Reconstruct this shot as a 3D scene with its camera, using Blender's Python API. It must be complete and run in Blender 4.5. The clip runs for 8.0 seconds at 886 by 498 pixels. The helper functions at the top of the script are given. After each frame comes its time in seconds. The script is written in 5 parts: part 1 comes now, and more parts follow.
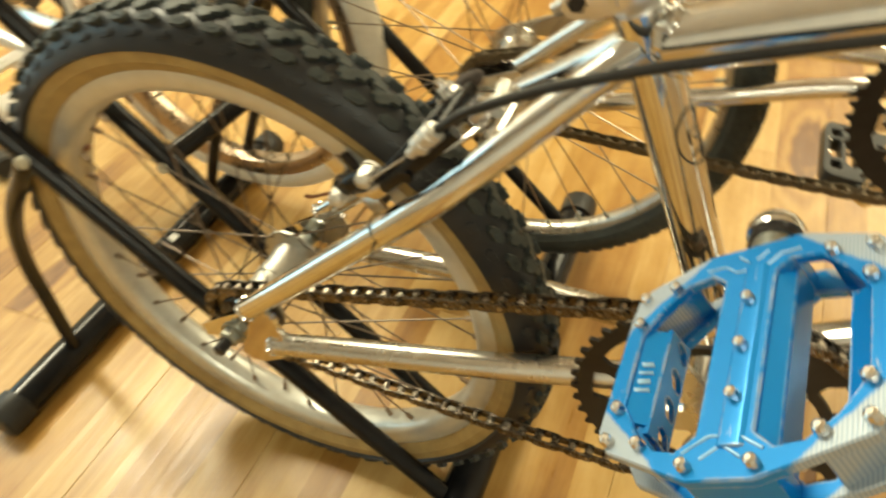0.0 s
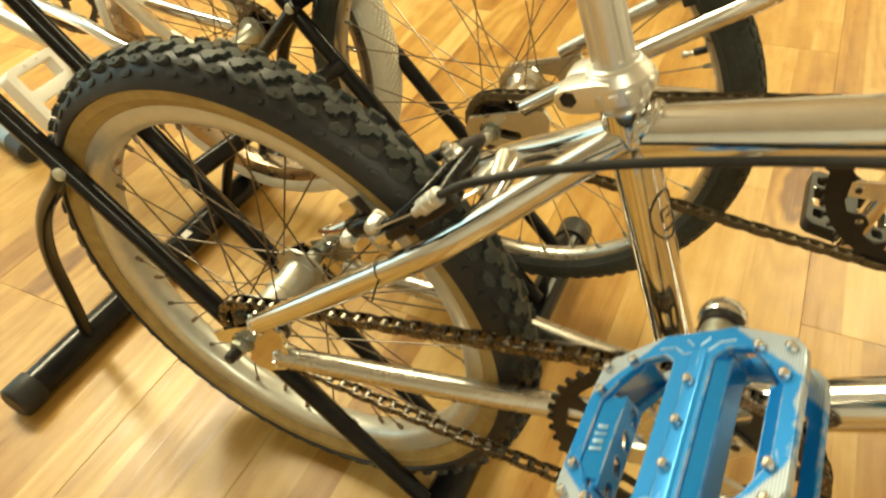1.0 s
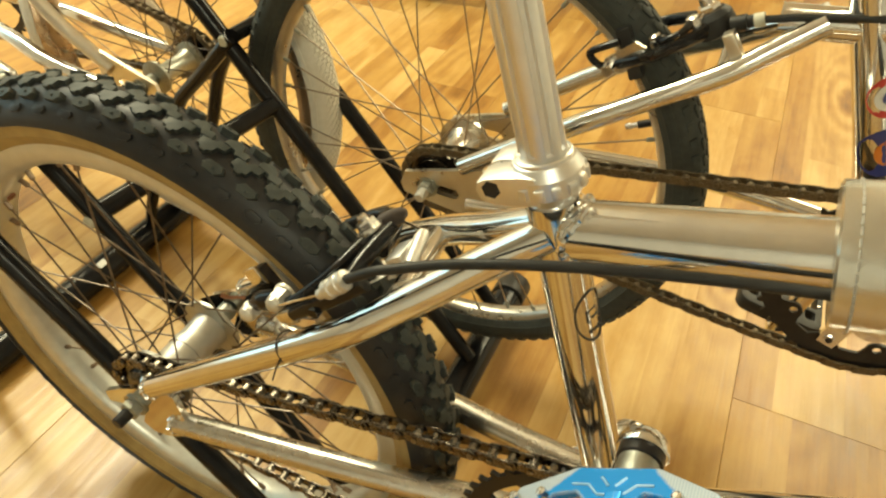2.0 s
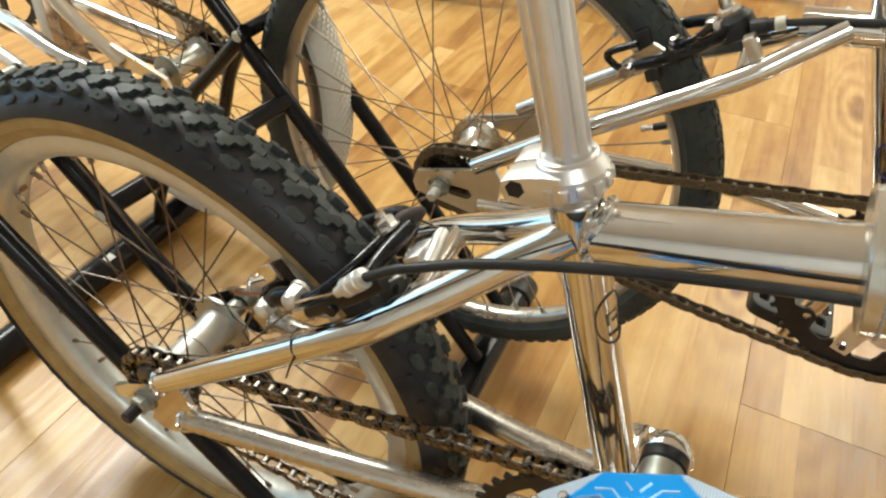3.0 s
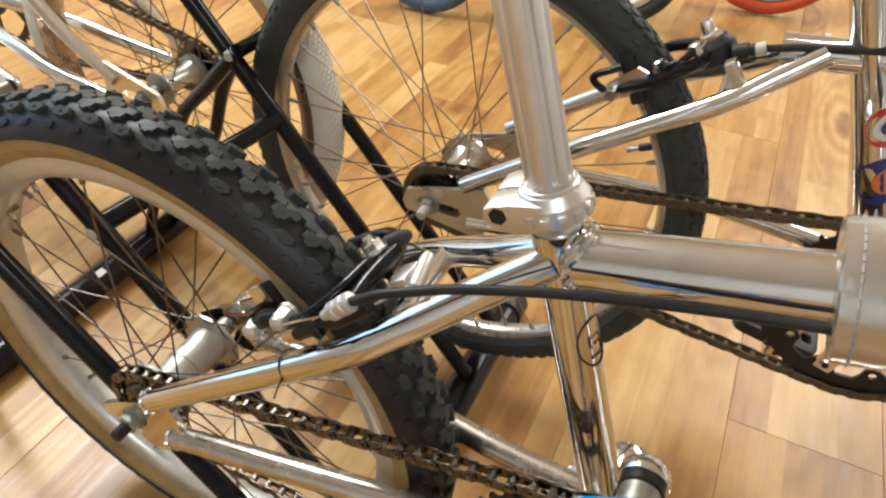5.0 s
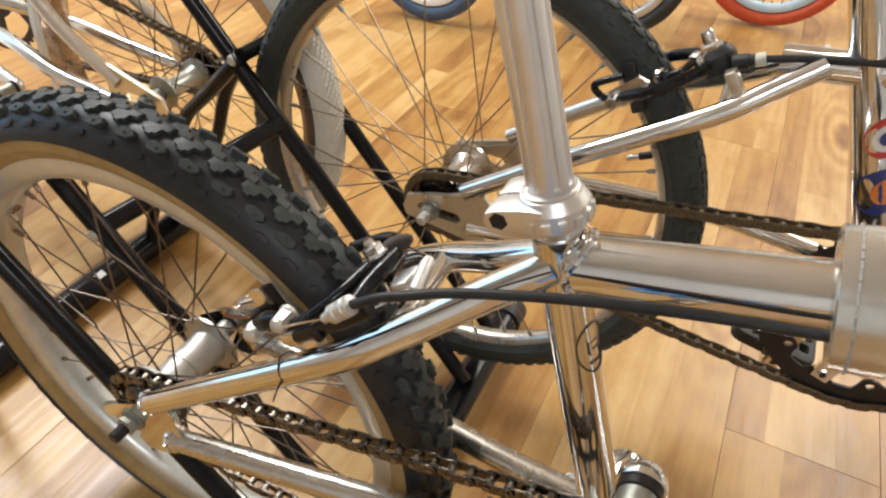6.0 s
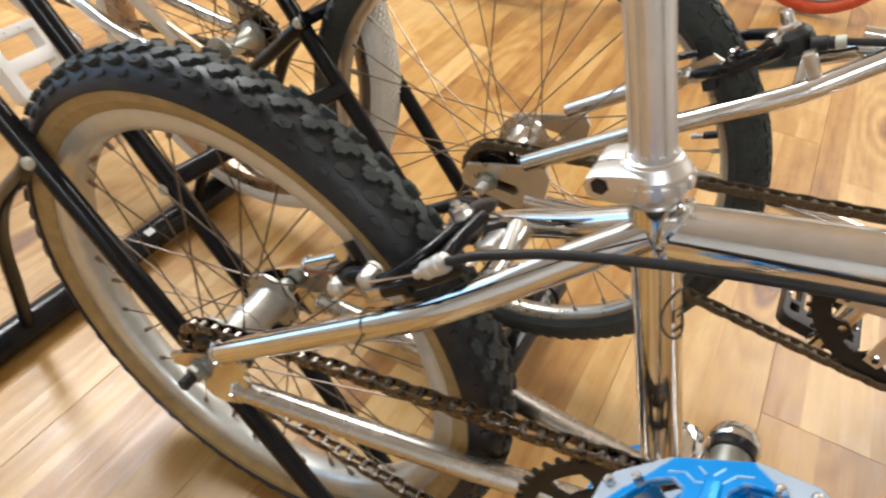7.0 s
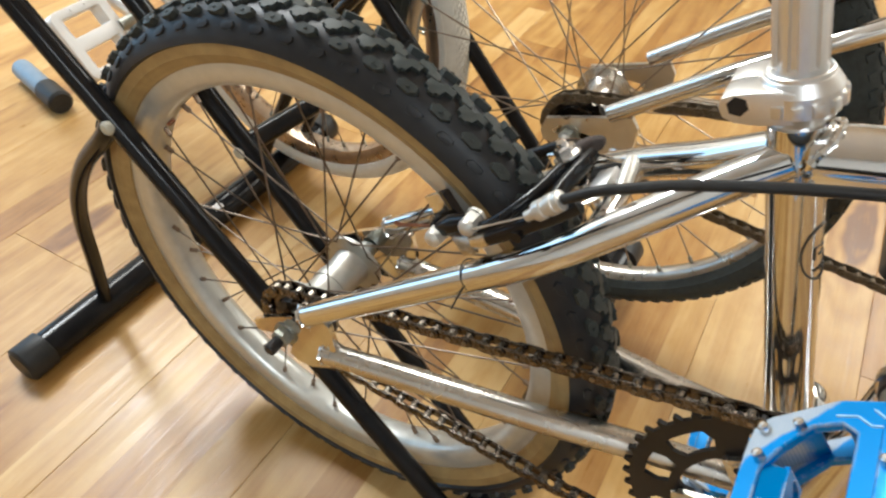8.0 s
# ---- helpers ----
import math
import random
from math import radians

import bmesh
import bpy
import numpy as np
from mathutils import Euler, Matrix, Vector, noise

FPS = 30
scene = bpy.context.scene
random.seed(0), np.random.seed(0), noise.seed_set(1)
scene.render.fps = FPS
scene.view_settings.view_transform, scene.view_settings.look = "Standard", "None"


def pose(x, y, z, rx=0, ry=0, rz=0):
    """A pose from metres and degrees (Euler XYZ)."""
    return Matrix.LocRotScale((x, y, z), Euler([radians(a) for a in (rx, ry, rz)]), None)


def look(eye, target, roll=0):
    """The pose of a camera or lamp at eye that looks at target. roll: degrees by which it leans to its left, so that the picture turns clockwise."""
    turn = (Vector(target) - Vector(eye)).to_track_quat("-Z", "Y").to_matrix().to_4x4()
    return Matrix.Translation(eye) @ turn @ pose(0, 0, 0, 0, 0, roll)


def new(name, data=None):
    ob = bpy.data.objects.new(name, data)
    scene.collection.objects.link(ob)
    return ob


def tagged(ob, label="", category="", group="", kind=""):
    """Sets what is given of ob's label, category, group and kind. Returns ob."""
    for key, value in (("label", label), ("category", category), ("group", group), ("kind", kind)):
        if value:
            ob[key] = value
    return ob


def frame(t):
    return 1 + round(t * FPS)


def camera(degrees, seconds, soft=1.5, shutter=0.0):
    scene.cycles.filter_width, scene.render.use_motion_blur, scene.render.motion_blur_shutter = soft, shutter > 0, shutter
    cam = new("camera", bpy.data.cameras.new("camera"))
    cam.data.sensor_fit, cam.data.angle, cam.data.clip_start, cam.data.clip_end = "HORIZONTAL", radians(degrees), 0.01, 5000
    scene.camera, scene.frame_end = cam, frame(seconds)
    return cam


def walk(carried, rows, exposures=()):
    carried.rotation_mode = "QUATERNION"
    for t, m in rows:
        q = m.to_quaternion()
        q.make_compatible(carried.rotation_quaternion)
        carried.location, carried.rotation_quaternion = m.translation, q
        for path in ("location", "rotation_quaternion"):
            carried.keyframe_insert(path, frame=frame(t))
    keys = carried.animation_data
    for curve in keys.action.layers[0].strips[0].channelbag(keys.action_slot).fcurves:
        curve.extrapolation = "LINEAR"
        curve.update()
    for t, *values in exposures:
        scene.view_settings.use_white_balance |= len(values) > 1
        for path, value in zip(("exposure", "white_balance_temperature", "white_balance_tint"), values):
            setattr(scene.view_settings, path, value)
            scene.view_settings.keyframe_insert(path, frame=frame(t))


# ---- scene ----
# ---- camera ----
cam = camera(64.94, 8.0, soft=2.3, shutter=0.6)
ROWS = [
    (0.0, 0.3387, -0.3141, 0.6588, 47.08, 6.44, 22.65),
    (0.2, 0.3387, -0.3263, 0.6767, 47.53, 5.14, 25.92),
    (0.5, 0.3442, -0.3338, 0.7004, 46.87, 5.18, 24.96),
    (0.7, 0.349, -0.3281, 0.7078, 46.54, 4.77, 24.41),
    (1.0, 0.3502, -0.3204, 0.715, 46.5, 3.8, 25.37),
    (1.2, 0.3507, -0.3031, 0.7194, 47.05, 2.64, 26.29),
    (1.5, 0.3456, -0.2846, 0.7202, 48.41, -0.24, 26.12),
    (1.7, 0.346, -0.2761, 0.7233, 48.72, -0.66, 25.97),
    (2.0, 0.3475, -0.2662, 0.7143, 48.56, -1.66, 24.81),
    (2.2, 0.3439, -0.2659, 0.7109, 49.44, -1.79, 24.69),
    (3.5, 0.3377, -0.2692, 0.712, 48.1, -2.77, 25.9),
    (4.0, 0.3406, -0.2665, 0.7202, 49.06, -3.26, 25.64),
    (4.5, 0.3409, -0.2652, 0.7206, 49.47, -3.44, 25.53),
    (4.7, 0.3414, -0.2657, 0.7214, 49.33, -2.65, 25.17),
    (6.0, 0.3421, -0.2696, 0.7216, 50.02, -3.3, 25.59),
    (6.2, 0.3411, -0.2714, 0.7208, 49.79, -3.16, 25.58),
    (6.5, 0.3371, -0.2816, 0.7157, 48.33, -4.08, 26.35),
    (6.7, 0.3275, -0.287, 0.7134, 48.16, -4.27, 26.72),
    (7.0, 0.3109, -0.2999, 0.7173, 48.08, -4.59, 28.25),
    (7.2, 0.3047, -0.3101, 0.7217, 47.97, -3.58, 28.68),
    (7.5, 0.2899, -0.3152, 0.6996, 47.18, -1.49, 29.15),
    (7.7, 0.2775, -0.3088, 0.6799, 47.0, -0.72, 30.48),
    (8.0, 0.2814, -0.3103, 0.6835, 46.47, -0.79, 29.97),
]
EXPOSURES = [(0.0, 0.61, 7500, -8), (0.7, 0.60, 8200, -10), (1.5, 0.52, 8800, -12), (2.2, 0.50, 7250, -9), (3.3, 0.48, 5650, 2), (6.0, 0.40, 5650, 8), (7.0, 0.46, 5550, 8), (8.0, 0.49, 5450, 4)]
walk(cam, [(t, pose(x, y, z, rx, ry, rz)) for t, x, y, z, rx, ry, rz in ROWS], EXPOSURES)

# ---- world and lamps ----
world = bpy.data.worlds.new("world")
scene.world = world
world.use_nodes = True
world.node_tree.nodes["Background"].inputs[0].default_value = (0.50, 0.76, 1.0, 1)
world.node_tree.nodes["Background"].inputs[1].default_value = 0.8


def area_lamp(name, eye, target, sx, sy, watts, colour):
    data = bpy.data.lights.new(name, "AREA")
    data.shape, data.size, data.size_y, data.energy, data.color = "RECTANGLE", sx, sy, watts, colour
    ob = new(name, data)
    ob.matrix_world = look(eye, target)
    return ob


WARM, COOL = (1.0, 0.875, 0.715), (0.58, 0.80, 1.0)
area_lamp("window_light", (-2.40, -0.10, 1.17), (0, -0.10, 1.17), 1.2, 2.2, 8, COOL)
area_lamp("track_lamp_light", (-1.85, 0.65, 2.30), (0, 0.1, 0.2), 0.45, 0.40, 27, (1.0, 0.92, 0.84))
# Unseen fill lights added overhead, placed for brightness and clear of the chrome's reflections.
area_lamp("overhead_fill_light", (1.55, 3.2, 2.42), (1.55, 3.2, 0), 1.8, 1.8, 92, WARM)
area_lamp("overhead_fill_light", (-1.40, 1.1, 2.42), (-1.40, 1.1, 0), 0.7, 1.4, 51, WARM)
area_lamp("overhead_fill_light", (1.30, -2.1, 2.42), (1.30, -2.1, 0), 1.2, 0.8, 23, (1.0, 0.95, 0.88))


# ---- materials ----
def material(name):
    mat = bpy.data.materials.new(name)
    mat.use_nodes = True
    nodes, links = mat.node_tree.nodes, mat.node_tree.links
    return mat, nodes, links, nodes["Principled BSDF"]


def noise_node(nodes, links, scale, detail=4.0, stretch=None, rough=0.55):
    co = nodes.new("ShaderNodeTexCoord")
    n = nodes.new("ShaderNodeTexNoise")
    n.inputs["Scale"].default_value, n.inputs["Detail"].default_value, n.inputs["Roughness"].default_value = scale, detail, rough
    if stretch:
        mp = nodes.new("ShaderNodeMapping")
        mp.inputs["Scale"].default_value = stretch
        links.new(co.outputs["Object"], mp.inputs["Vector"])
        links.new(mp.outputs["Vector"], n.inputs["Vector"])
    else:
        links.new(co.outputs["Object"], n.inputs["Vector"])
    return n


def ramp_node(nodes, links, fac, stops):
    r = nodes.new("ShaderNodeValToRGB")
    while len(r.color_ramp.elements) < len(stops):
        r.color_ramp.elements.new(0.5)
    for e, (p, c) in zip(r.color_ramp.elements, stops):
        e.position, e.color = p, (*c, 1)
    links.new(fac, r.inputs["Fac"])
    return r


def bump_node(nodes, links, height, strength, distance, bsdf):
    b = nodes.new("ShaderNodeBump")
    b.inputs["Strength"].default_value, b.inputs["Distance"].default_value = strength, distance
    links.new(height, b.inputs["Height"])
    links.new(b.outputs["Normal"], bsdf.inputs["Normal"])


def surface(name, dark, light, rough=(0.4, 0.6), metal=0.0, scale=60.0, bump=0.1, distance=0.0004, stretch=None):
    """A surface with a colour that varies at two scales, uneven gloss and fine relief."""
    mat, nodes, links, bsdf = material(name)
    big = noise_node(nodes, links, scale * 0.12, 3.0, stretch)
    fine = noise_node(nodes, links, scale, 5.0, stretch)
    mix = nodes.new("ShaderNodeMath")
    mix.operation, mix.inputs[1].default_value = "MULTIPLY_ADD", 0.5
    half = nodes.new("ShaderNodeMath")
    half.operation, half.inputs[1].default_value = "MULTIPLY", 0.5
    links.new(big.outputs["Fac"], half.inputs[0])
    links.new(fine.outputs["Fac"], mix.inputs[0])
    links.new(half.outputs[0], mix.inputs[2])
    col = ramp_node(nodes, links, mix.outputs[0], [(0.3, dark), (0.7, light)])
    links.new(col.outputs["Color"], bsdf.inputs["Base Color"])
    rr = nodes.new("ShaderNodeMapRange")
    rr.inputs["From Min"].default_value, rr.inputs["From Max"].default_value = 0.3, 0.7
    rr.inputs["To Min"].default_value, rr.inputs["To Max"].default_value = rough
    links.new(mix.outputs[0], rr.inputs["Value"])
    links.new(rr.outputs["Result"], bsdf.inputs["Roughness"])
    bsdf.inputs["Metallic"].default_value = metal
    if bump:
        bump_node(nodes, links, fine.outputs["Fac"], bump, distance, bsdf)
    return mat


CHROME = surface("chrome", (0.64, 0.64, 0.635), (0.79, 0.79, 0.775), (0.06, 0.13), 1.0, 90, 0.04, 0.0002)
NICKEL = surface("nickel", (0.62, 0.58, 0.50), (0.76, 0.72, 0.64), (0.24, 0.38), 1.0, 80, 0.05, 0.0002)
ALLOY = surface("satin_alloy", (0.74, 0.74, 0.73), (0.86, 0.86, 0.85), (0.32, 0.44), 1.0, 120, 0.06, 0.0002)
HUBALLOY = surface("hub_alloy", (0.46, 0.46, 0.43), (0.60, 0.60, 0.57), (0.38, 0.54), 0.9, 120, 0.06, 0.0002)
RIM = surface("rim_alloy", (0.50, 0.50, 0.46), (0.66, 0.66, 0.62), (0.26, 0.40), 0.55, 90, 0.05, 0.0002)
RIM_DULL = surface("dull_rim_steel", (0.40, 0.38, 0.34), (0.58, 0.56, 0.52), (0.22, 0.38), 0.95, 90, 0.05, 0.0002)
WORNCHROME = surface("worn_chrome", (0.55, 0.53, 0.49), (0.69, 0.67, 0.63), (0.20, 0.34), 1.0, 60, 0.08, 0.0003, (1.0, 1.0, 1.0))
STEEL = surface("spoke_steel", (0.10, 0.078, 0.062), (0.24, 0.20, 0.165), (0.3, 0.45), 1.0, 300, 0.0)
PALESPOKE = surface("bronzed_spoke_steel", (0.24, 0.19, 0.145), (0.46, 0.39, 0.32), (0.24, 0.38), 1.0, 300, 0.0)
BRIGHT = surface("bright_steel", (0.62, 0.6, 0.57), (0.78, 0.76, 0.73), (0.15, 0.3), 1.0, 250, 0.05, 0.0001)
CHAINMAT = surface("oiled_chain_steel", (0.050, 0.040, 0.032), (0.19, 0.165, 0.14), (0.16, 0.32), 1.0, 400, 0.1, 0.0002)
BLACKMETAL = surface("black_steel", (0.010, 0.009, 0.009), (0.028, 0.025, 0.024), (0.3, 0.5), 0.0, 120, 0.06, 0.0002)
RACKPAINT = surface("black_rack_paint", (0.006, 0.006, 0.007), (0.014, 0.014, 0.015), (0.10, 0.19), 0.0, 70, 0.06, 0.0003)
BLACKPLASTIC = surface("black_plastic", (0.012, 0.012, 0.012), (0.03, 0.03, 0.029), (0.4, 0.55), 0.0, 150, 0.1, 0.0002)
# Casing darker than tread blocks: shaded shoulder and lit crown put into the colours.
CASING = surface("casing_rubber", (0.0135, 0.0140, 0.0155), (0.0270, 0.0275, 0.0300), (0.33, 0.48), 0.0, 160, 0.15, 0.0004)
RUBBER = surface("tread_rubber", (0.0230, 0.0270, 0.0255), (0.056, 0.0630, 0.0595), (0.40, 0.6), 0.0, 160, 0.2, 0.0005)
RUBBER.node_tree.nodes["Principled BSDF"].inputs["Specular IOR Level"].default_value = 0.24
CASING.node_tree.nodes["Principled BSDF"].inputs["Specular IOR Level"].default_value = 0.32
for dull, level in ((BLACKPLASTIC, 0.3), (BLACKMETAL, 0.3), (RACKPAINT, 0.2)):
    dull.node_tree.nodes["Principled BSDF"].inputs["Specular IOR Level"].default_value = level
TAN = surface("tan_sidewall", (0.21, 0.135, 0.048), (0.44, 0.315, 0.130), (0.45, 0.7), 0.0, 75, 0.2, 0.0005)
WHITERUBBER = surface("white_rubber", (0.68, 0.66, 0.58), (0.84, 0.82, 0.75), (0.5, 0.65), 0.0, 120, 0.15, 0.0004)
REDRUBBER = surface("red_rubber", (0.46, 0.06, 0.02), (0.62, 0.11, 0.035), (0.45, 0.6), 0.0, 120, 0.15, 0.0004)
BLUERUBBER = surface("blue_rubber", (0.04, 0.07, 0.14), (0.08, 0.13, 0.22), (0.45, 0.6), 0.0, 120, 0.15, 0.0004)
WHITEPLASTIC = surface("white_plastic", (0.84, 0.83, 0.80), (0.90, 0.89, 0.87), (0.3, 0.45), 0.0, 60, 0.05, 0.0002)
# BROWNRIM is bright rim steel with the floor's brown reflection put into its colour.
BROWNRIM = surface("floor_brown_rim_steel", (0.34, 0.25, 0.17), (0.52, 0.42, 0.32), (0.22, 0.36), 0.85, 90, 0.05, 0.0002)
PAD = surface("silver_vinyl", (0.50, 0.49, 0.45), (0.68, 0.67, 0.62), (0.14, 0.26), 0.85, 45, 0.45, 0.0018)
THREAD = surface("stitch_thread", (0.30, 0.29, 0.26), (0.46, 0.45, 0.42), (0.6, 0.8), 0.0, 400, 0.0)
WALLPAINT = surface("grey_wall_paint", (0.62, 0.635, 0.635), (0.70, 0.715, 0.715), (0.6, 0.8), 0.0, 12, 0.05, 0.001)
CEILINGPAINT = surface("ceiling_paint", (0.74, 0.73, 0.69), (0.80, 0.79, 0.75), (0.7, 0.85), 0.0, 12, 0.05, 0.001)
INK = surface("black_ink", (0.01, 0.01, 0.01), (0.03, 0.03, 0.03), (0.4, 0.5), 0.0, 100, 0.0)
REDPAINT = surface("red_decal", (0.42, 0.03, 0.03), (0.55, 0.06, 0.05), (0.3, 0.4), 0.0, 100, 0.0)
NAVYPAINT = surface("navy_decal", (0.02, 0.03, 0.14), (0.04, 0.05, 0.22), (0.3, 0.4), 0.0, 100, 0.0)
ORANGEPAINT = surface("orange_decal", (0.62, 0.17, 0.02), (0.75, 0.24, 0.04), (0.3, 0.4), 0.0, 100, 0.0)
WHITEPAINT = surface("white_decal", (0.66, 0.65, 0.62), (0.78, 0.77, 0.74), (0.3, 0.4), 0.0, 100, 0.0)
GLOSSBLACK = surface("gloss_black_enamel", (0.005, 0.005, 0.006), (0.012, 0.012, 0.013), (0.12, 0.24), 0.0, 90, 0.05, 0.0002)
GLOSSBLACK.node_tree.nodes["Principled BSDF"].inputs["Specular IOR Level"].default_value = 0.3
ZINC = surface("dull_zinc", (0.26, 0.27, 0.24), (0.44, 0.45, 0.41), (0.32, 0.46), 0.9, 200, 0.1, 0.0002)
BOOT = surface("worn_dark_rubber", (0.018, 0.013, 0.011), (0.055, 0.040, 0.034), (0.55, 0.75), 0.0, 260, 0.5, 0.0006)
NIPPLE = surface("tarnished_nipple", (0.16, 0.11, 0.075), (0.34, 0.26, 0.19), (0.42, 0.58), 0.8, 300, 0.1, 0.0002)
PALEZINC = surface("pale_zinc", (0.52, 0.51, 0.47), (0.68, 0.67, 0.63), (0.34, 0.48), 0.7, 220, 0.1, 0.0002)
CHAINPIN = surface("chain_roller_steel", (0.17, 0.15, 0.125), (0.32, 0.29, 0.25), (0.20, 0.34), 1.0, 300, 0.05, 0.0002)
DULLCHAIN = surface("dull_brown_chain", (0.075, 0.055, 0.034), (0.20, 0.16, 0.105), (0.38, 0.55), 0.8, 300, 0.2, 0.0003)
PALEBOLT = surface("pale_bolt_paint", (0.46, 0.45, 0.36), (0.58, 0.57, 0.47), (0.45, 0.6), 0.0, 200, 0.1, 0.0002)
RUST = surface("rusty_brown", (0.16, 0.06, 0.03), (0.32, 0.13, 0.06), (0.5, 0.7), 0.0, 200, 0.2, 0.0003)
PALEBLUE = surface("pale_blue_paint", (0.42, 0.56, 0.68), (0.54, 0.68, 0.78), (0.3, 0.45), 0.0, 60, 0.05, 0.0002)
BLUEGREY = surface("blue_grey_paint", (0.13, 0.19, 0.26), (0.22, 0.29, 0.37), (0.3, 0.45), 0.0, 60, 0.05, 0.0002)


def anodised():
    """Blue anodising: bare, finely machined corners, edges rubbed to metal and thin scratches."""
    mat, nodes, links, bsdf = material("blue_anodised")
    co = nodes.new("ShaderNodeTexCoord")
    sep = nodes.new("ShaderNodeSeparateXYZ")
    links.new(co.outputs["Object"], sep.inputs[0])

    def calc(op, a, b):
        n = nodes.new("ShaderNodeMath")
        n.operation = op
        for k, v in enumerate((a, b)):
            if isinstance(v, (int, float)):
                n.inputs[k].default_value = v
            elif v is not None:
                links.new(v, n.inputs[k])
        return n.outputs[0]

    ax, ay = calc("ABSOLUTE", sep.outputs["X"], None), calc("ABSOLUTE", sep.outputs["Y"], None)
    blot = noise_node(nodes, links, 70, 6.0, None, 0.7)
    corner = calc("ADD", calc("MULTIPLY", calc("ADD", calc("ADD", ax, ay), -0.0660), 500.0), calc("MULTIPLY", calc("ADD", blot.outputs["Fac"], -0.42), 3.0))
    geo = nodes.new("ShaderNodeNewGeometry")
    scratch = noise_node(nodes, links, 260, 5.0, (1.0, 0.10, 1.0), 0.7)
    soft = nodes.new("ShaderNodeBevel")
    soft.samples, soft.inputs["Radius"].default_value = 4, 0.0016
    dot = nodes.new("ShaderNodeVectorMath")
    dot.operation = "DOT_PRODUCT"
    links.new(soft.outputs["Normal"], dot.inputs[0])
    links.new(geo.outputs["Normal"], dot.inputs[1])
    edge = calc("MULTIPLY", calc("SUBTRACT", 1.0, dot.outputs["Value"]), 16.0)
    edge = calc("MULTIPLY", edge, calc("MULTIPLY", calc("ADD", blot.outputs["Fac"], -0.46), 6.0))
    lines = calc("MULTIPLY", calc("ADD", calc("ADD", scratch.outputs["Fac"], calc("MULTIPLY", blot.outputs["Fac"], 0.35)), -0.835), 14.0)
    rail = calc("ADD", calc("MULTIPLY", calc("ADD", ax, -0.0474), 420.0), calc("MULTIPLY", calc("ADD", blot.outputs["Fac"], -0.5), 9.0))
    worn = calc("MAXIMUM", calc("MAXIMUM", corner, edge), calc("MAXIMUM", lines, rail))
    clamp = nodes.new("ShaderNodeClamp")
    links.new(worn, clamp.inputs["Value"])
    mix = nodes.new("ShaderNodeMix")
    mix.data_type = "RGBA"
    mix.inputs["A"].default_value, mix.inputs["B"].default_value = (0.002, 0.215, 0.62, 1), (0.33, 0.40, 0.45, 1)
    links.new(clamp.outputs["Result"], mix.inputs["Factor"])
    links.new(mix.outputs["Result"], bsdf.inputs["Base Color"])
    bsdf.inputs["Metallic"].default_value, bsdf.inputs["Roughness"].default_value = 0.38, 0.26
    wave = nodes.new("ShaderNodeTexWave")
    wave.wave_type, wave.bands_direction = "BANDS", "X"
    wave.inputs["Scale"].default_value = 250
    links.new(co.outputs["Object"], wave.inputs["Vector"])
    bare = ramp_node(nodes, links, wave.outputs["Fac"], [(0.2, (0.31, 0.39, 0.49)), (0.8, (0.41, 0.47, 0.54))])
    links.new(bare.outputs["Color"], mix.inputs["B"])
    bump_node(nodes, links, calc("MULTIPLY", wave.outputs["Fac"], clamp.outputs["Result"]), 0.08, 0.0003, bsdf)
    return mat


BLUE = anodised()
WORNBLUE = surface("worn_blue", (0.16, 0.36, 0.58), (0.34, 0.50, 0.66), (0.3, 0.45), 0.6, 200, 0.1, 0.0002)


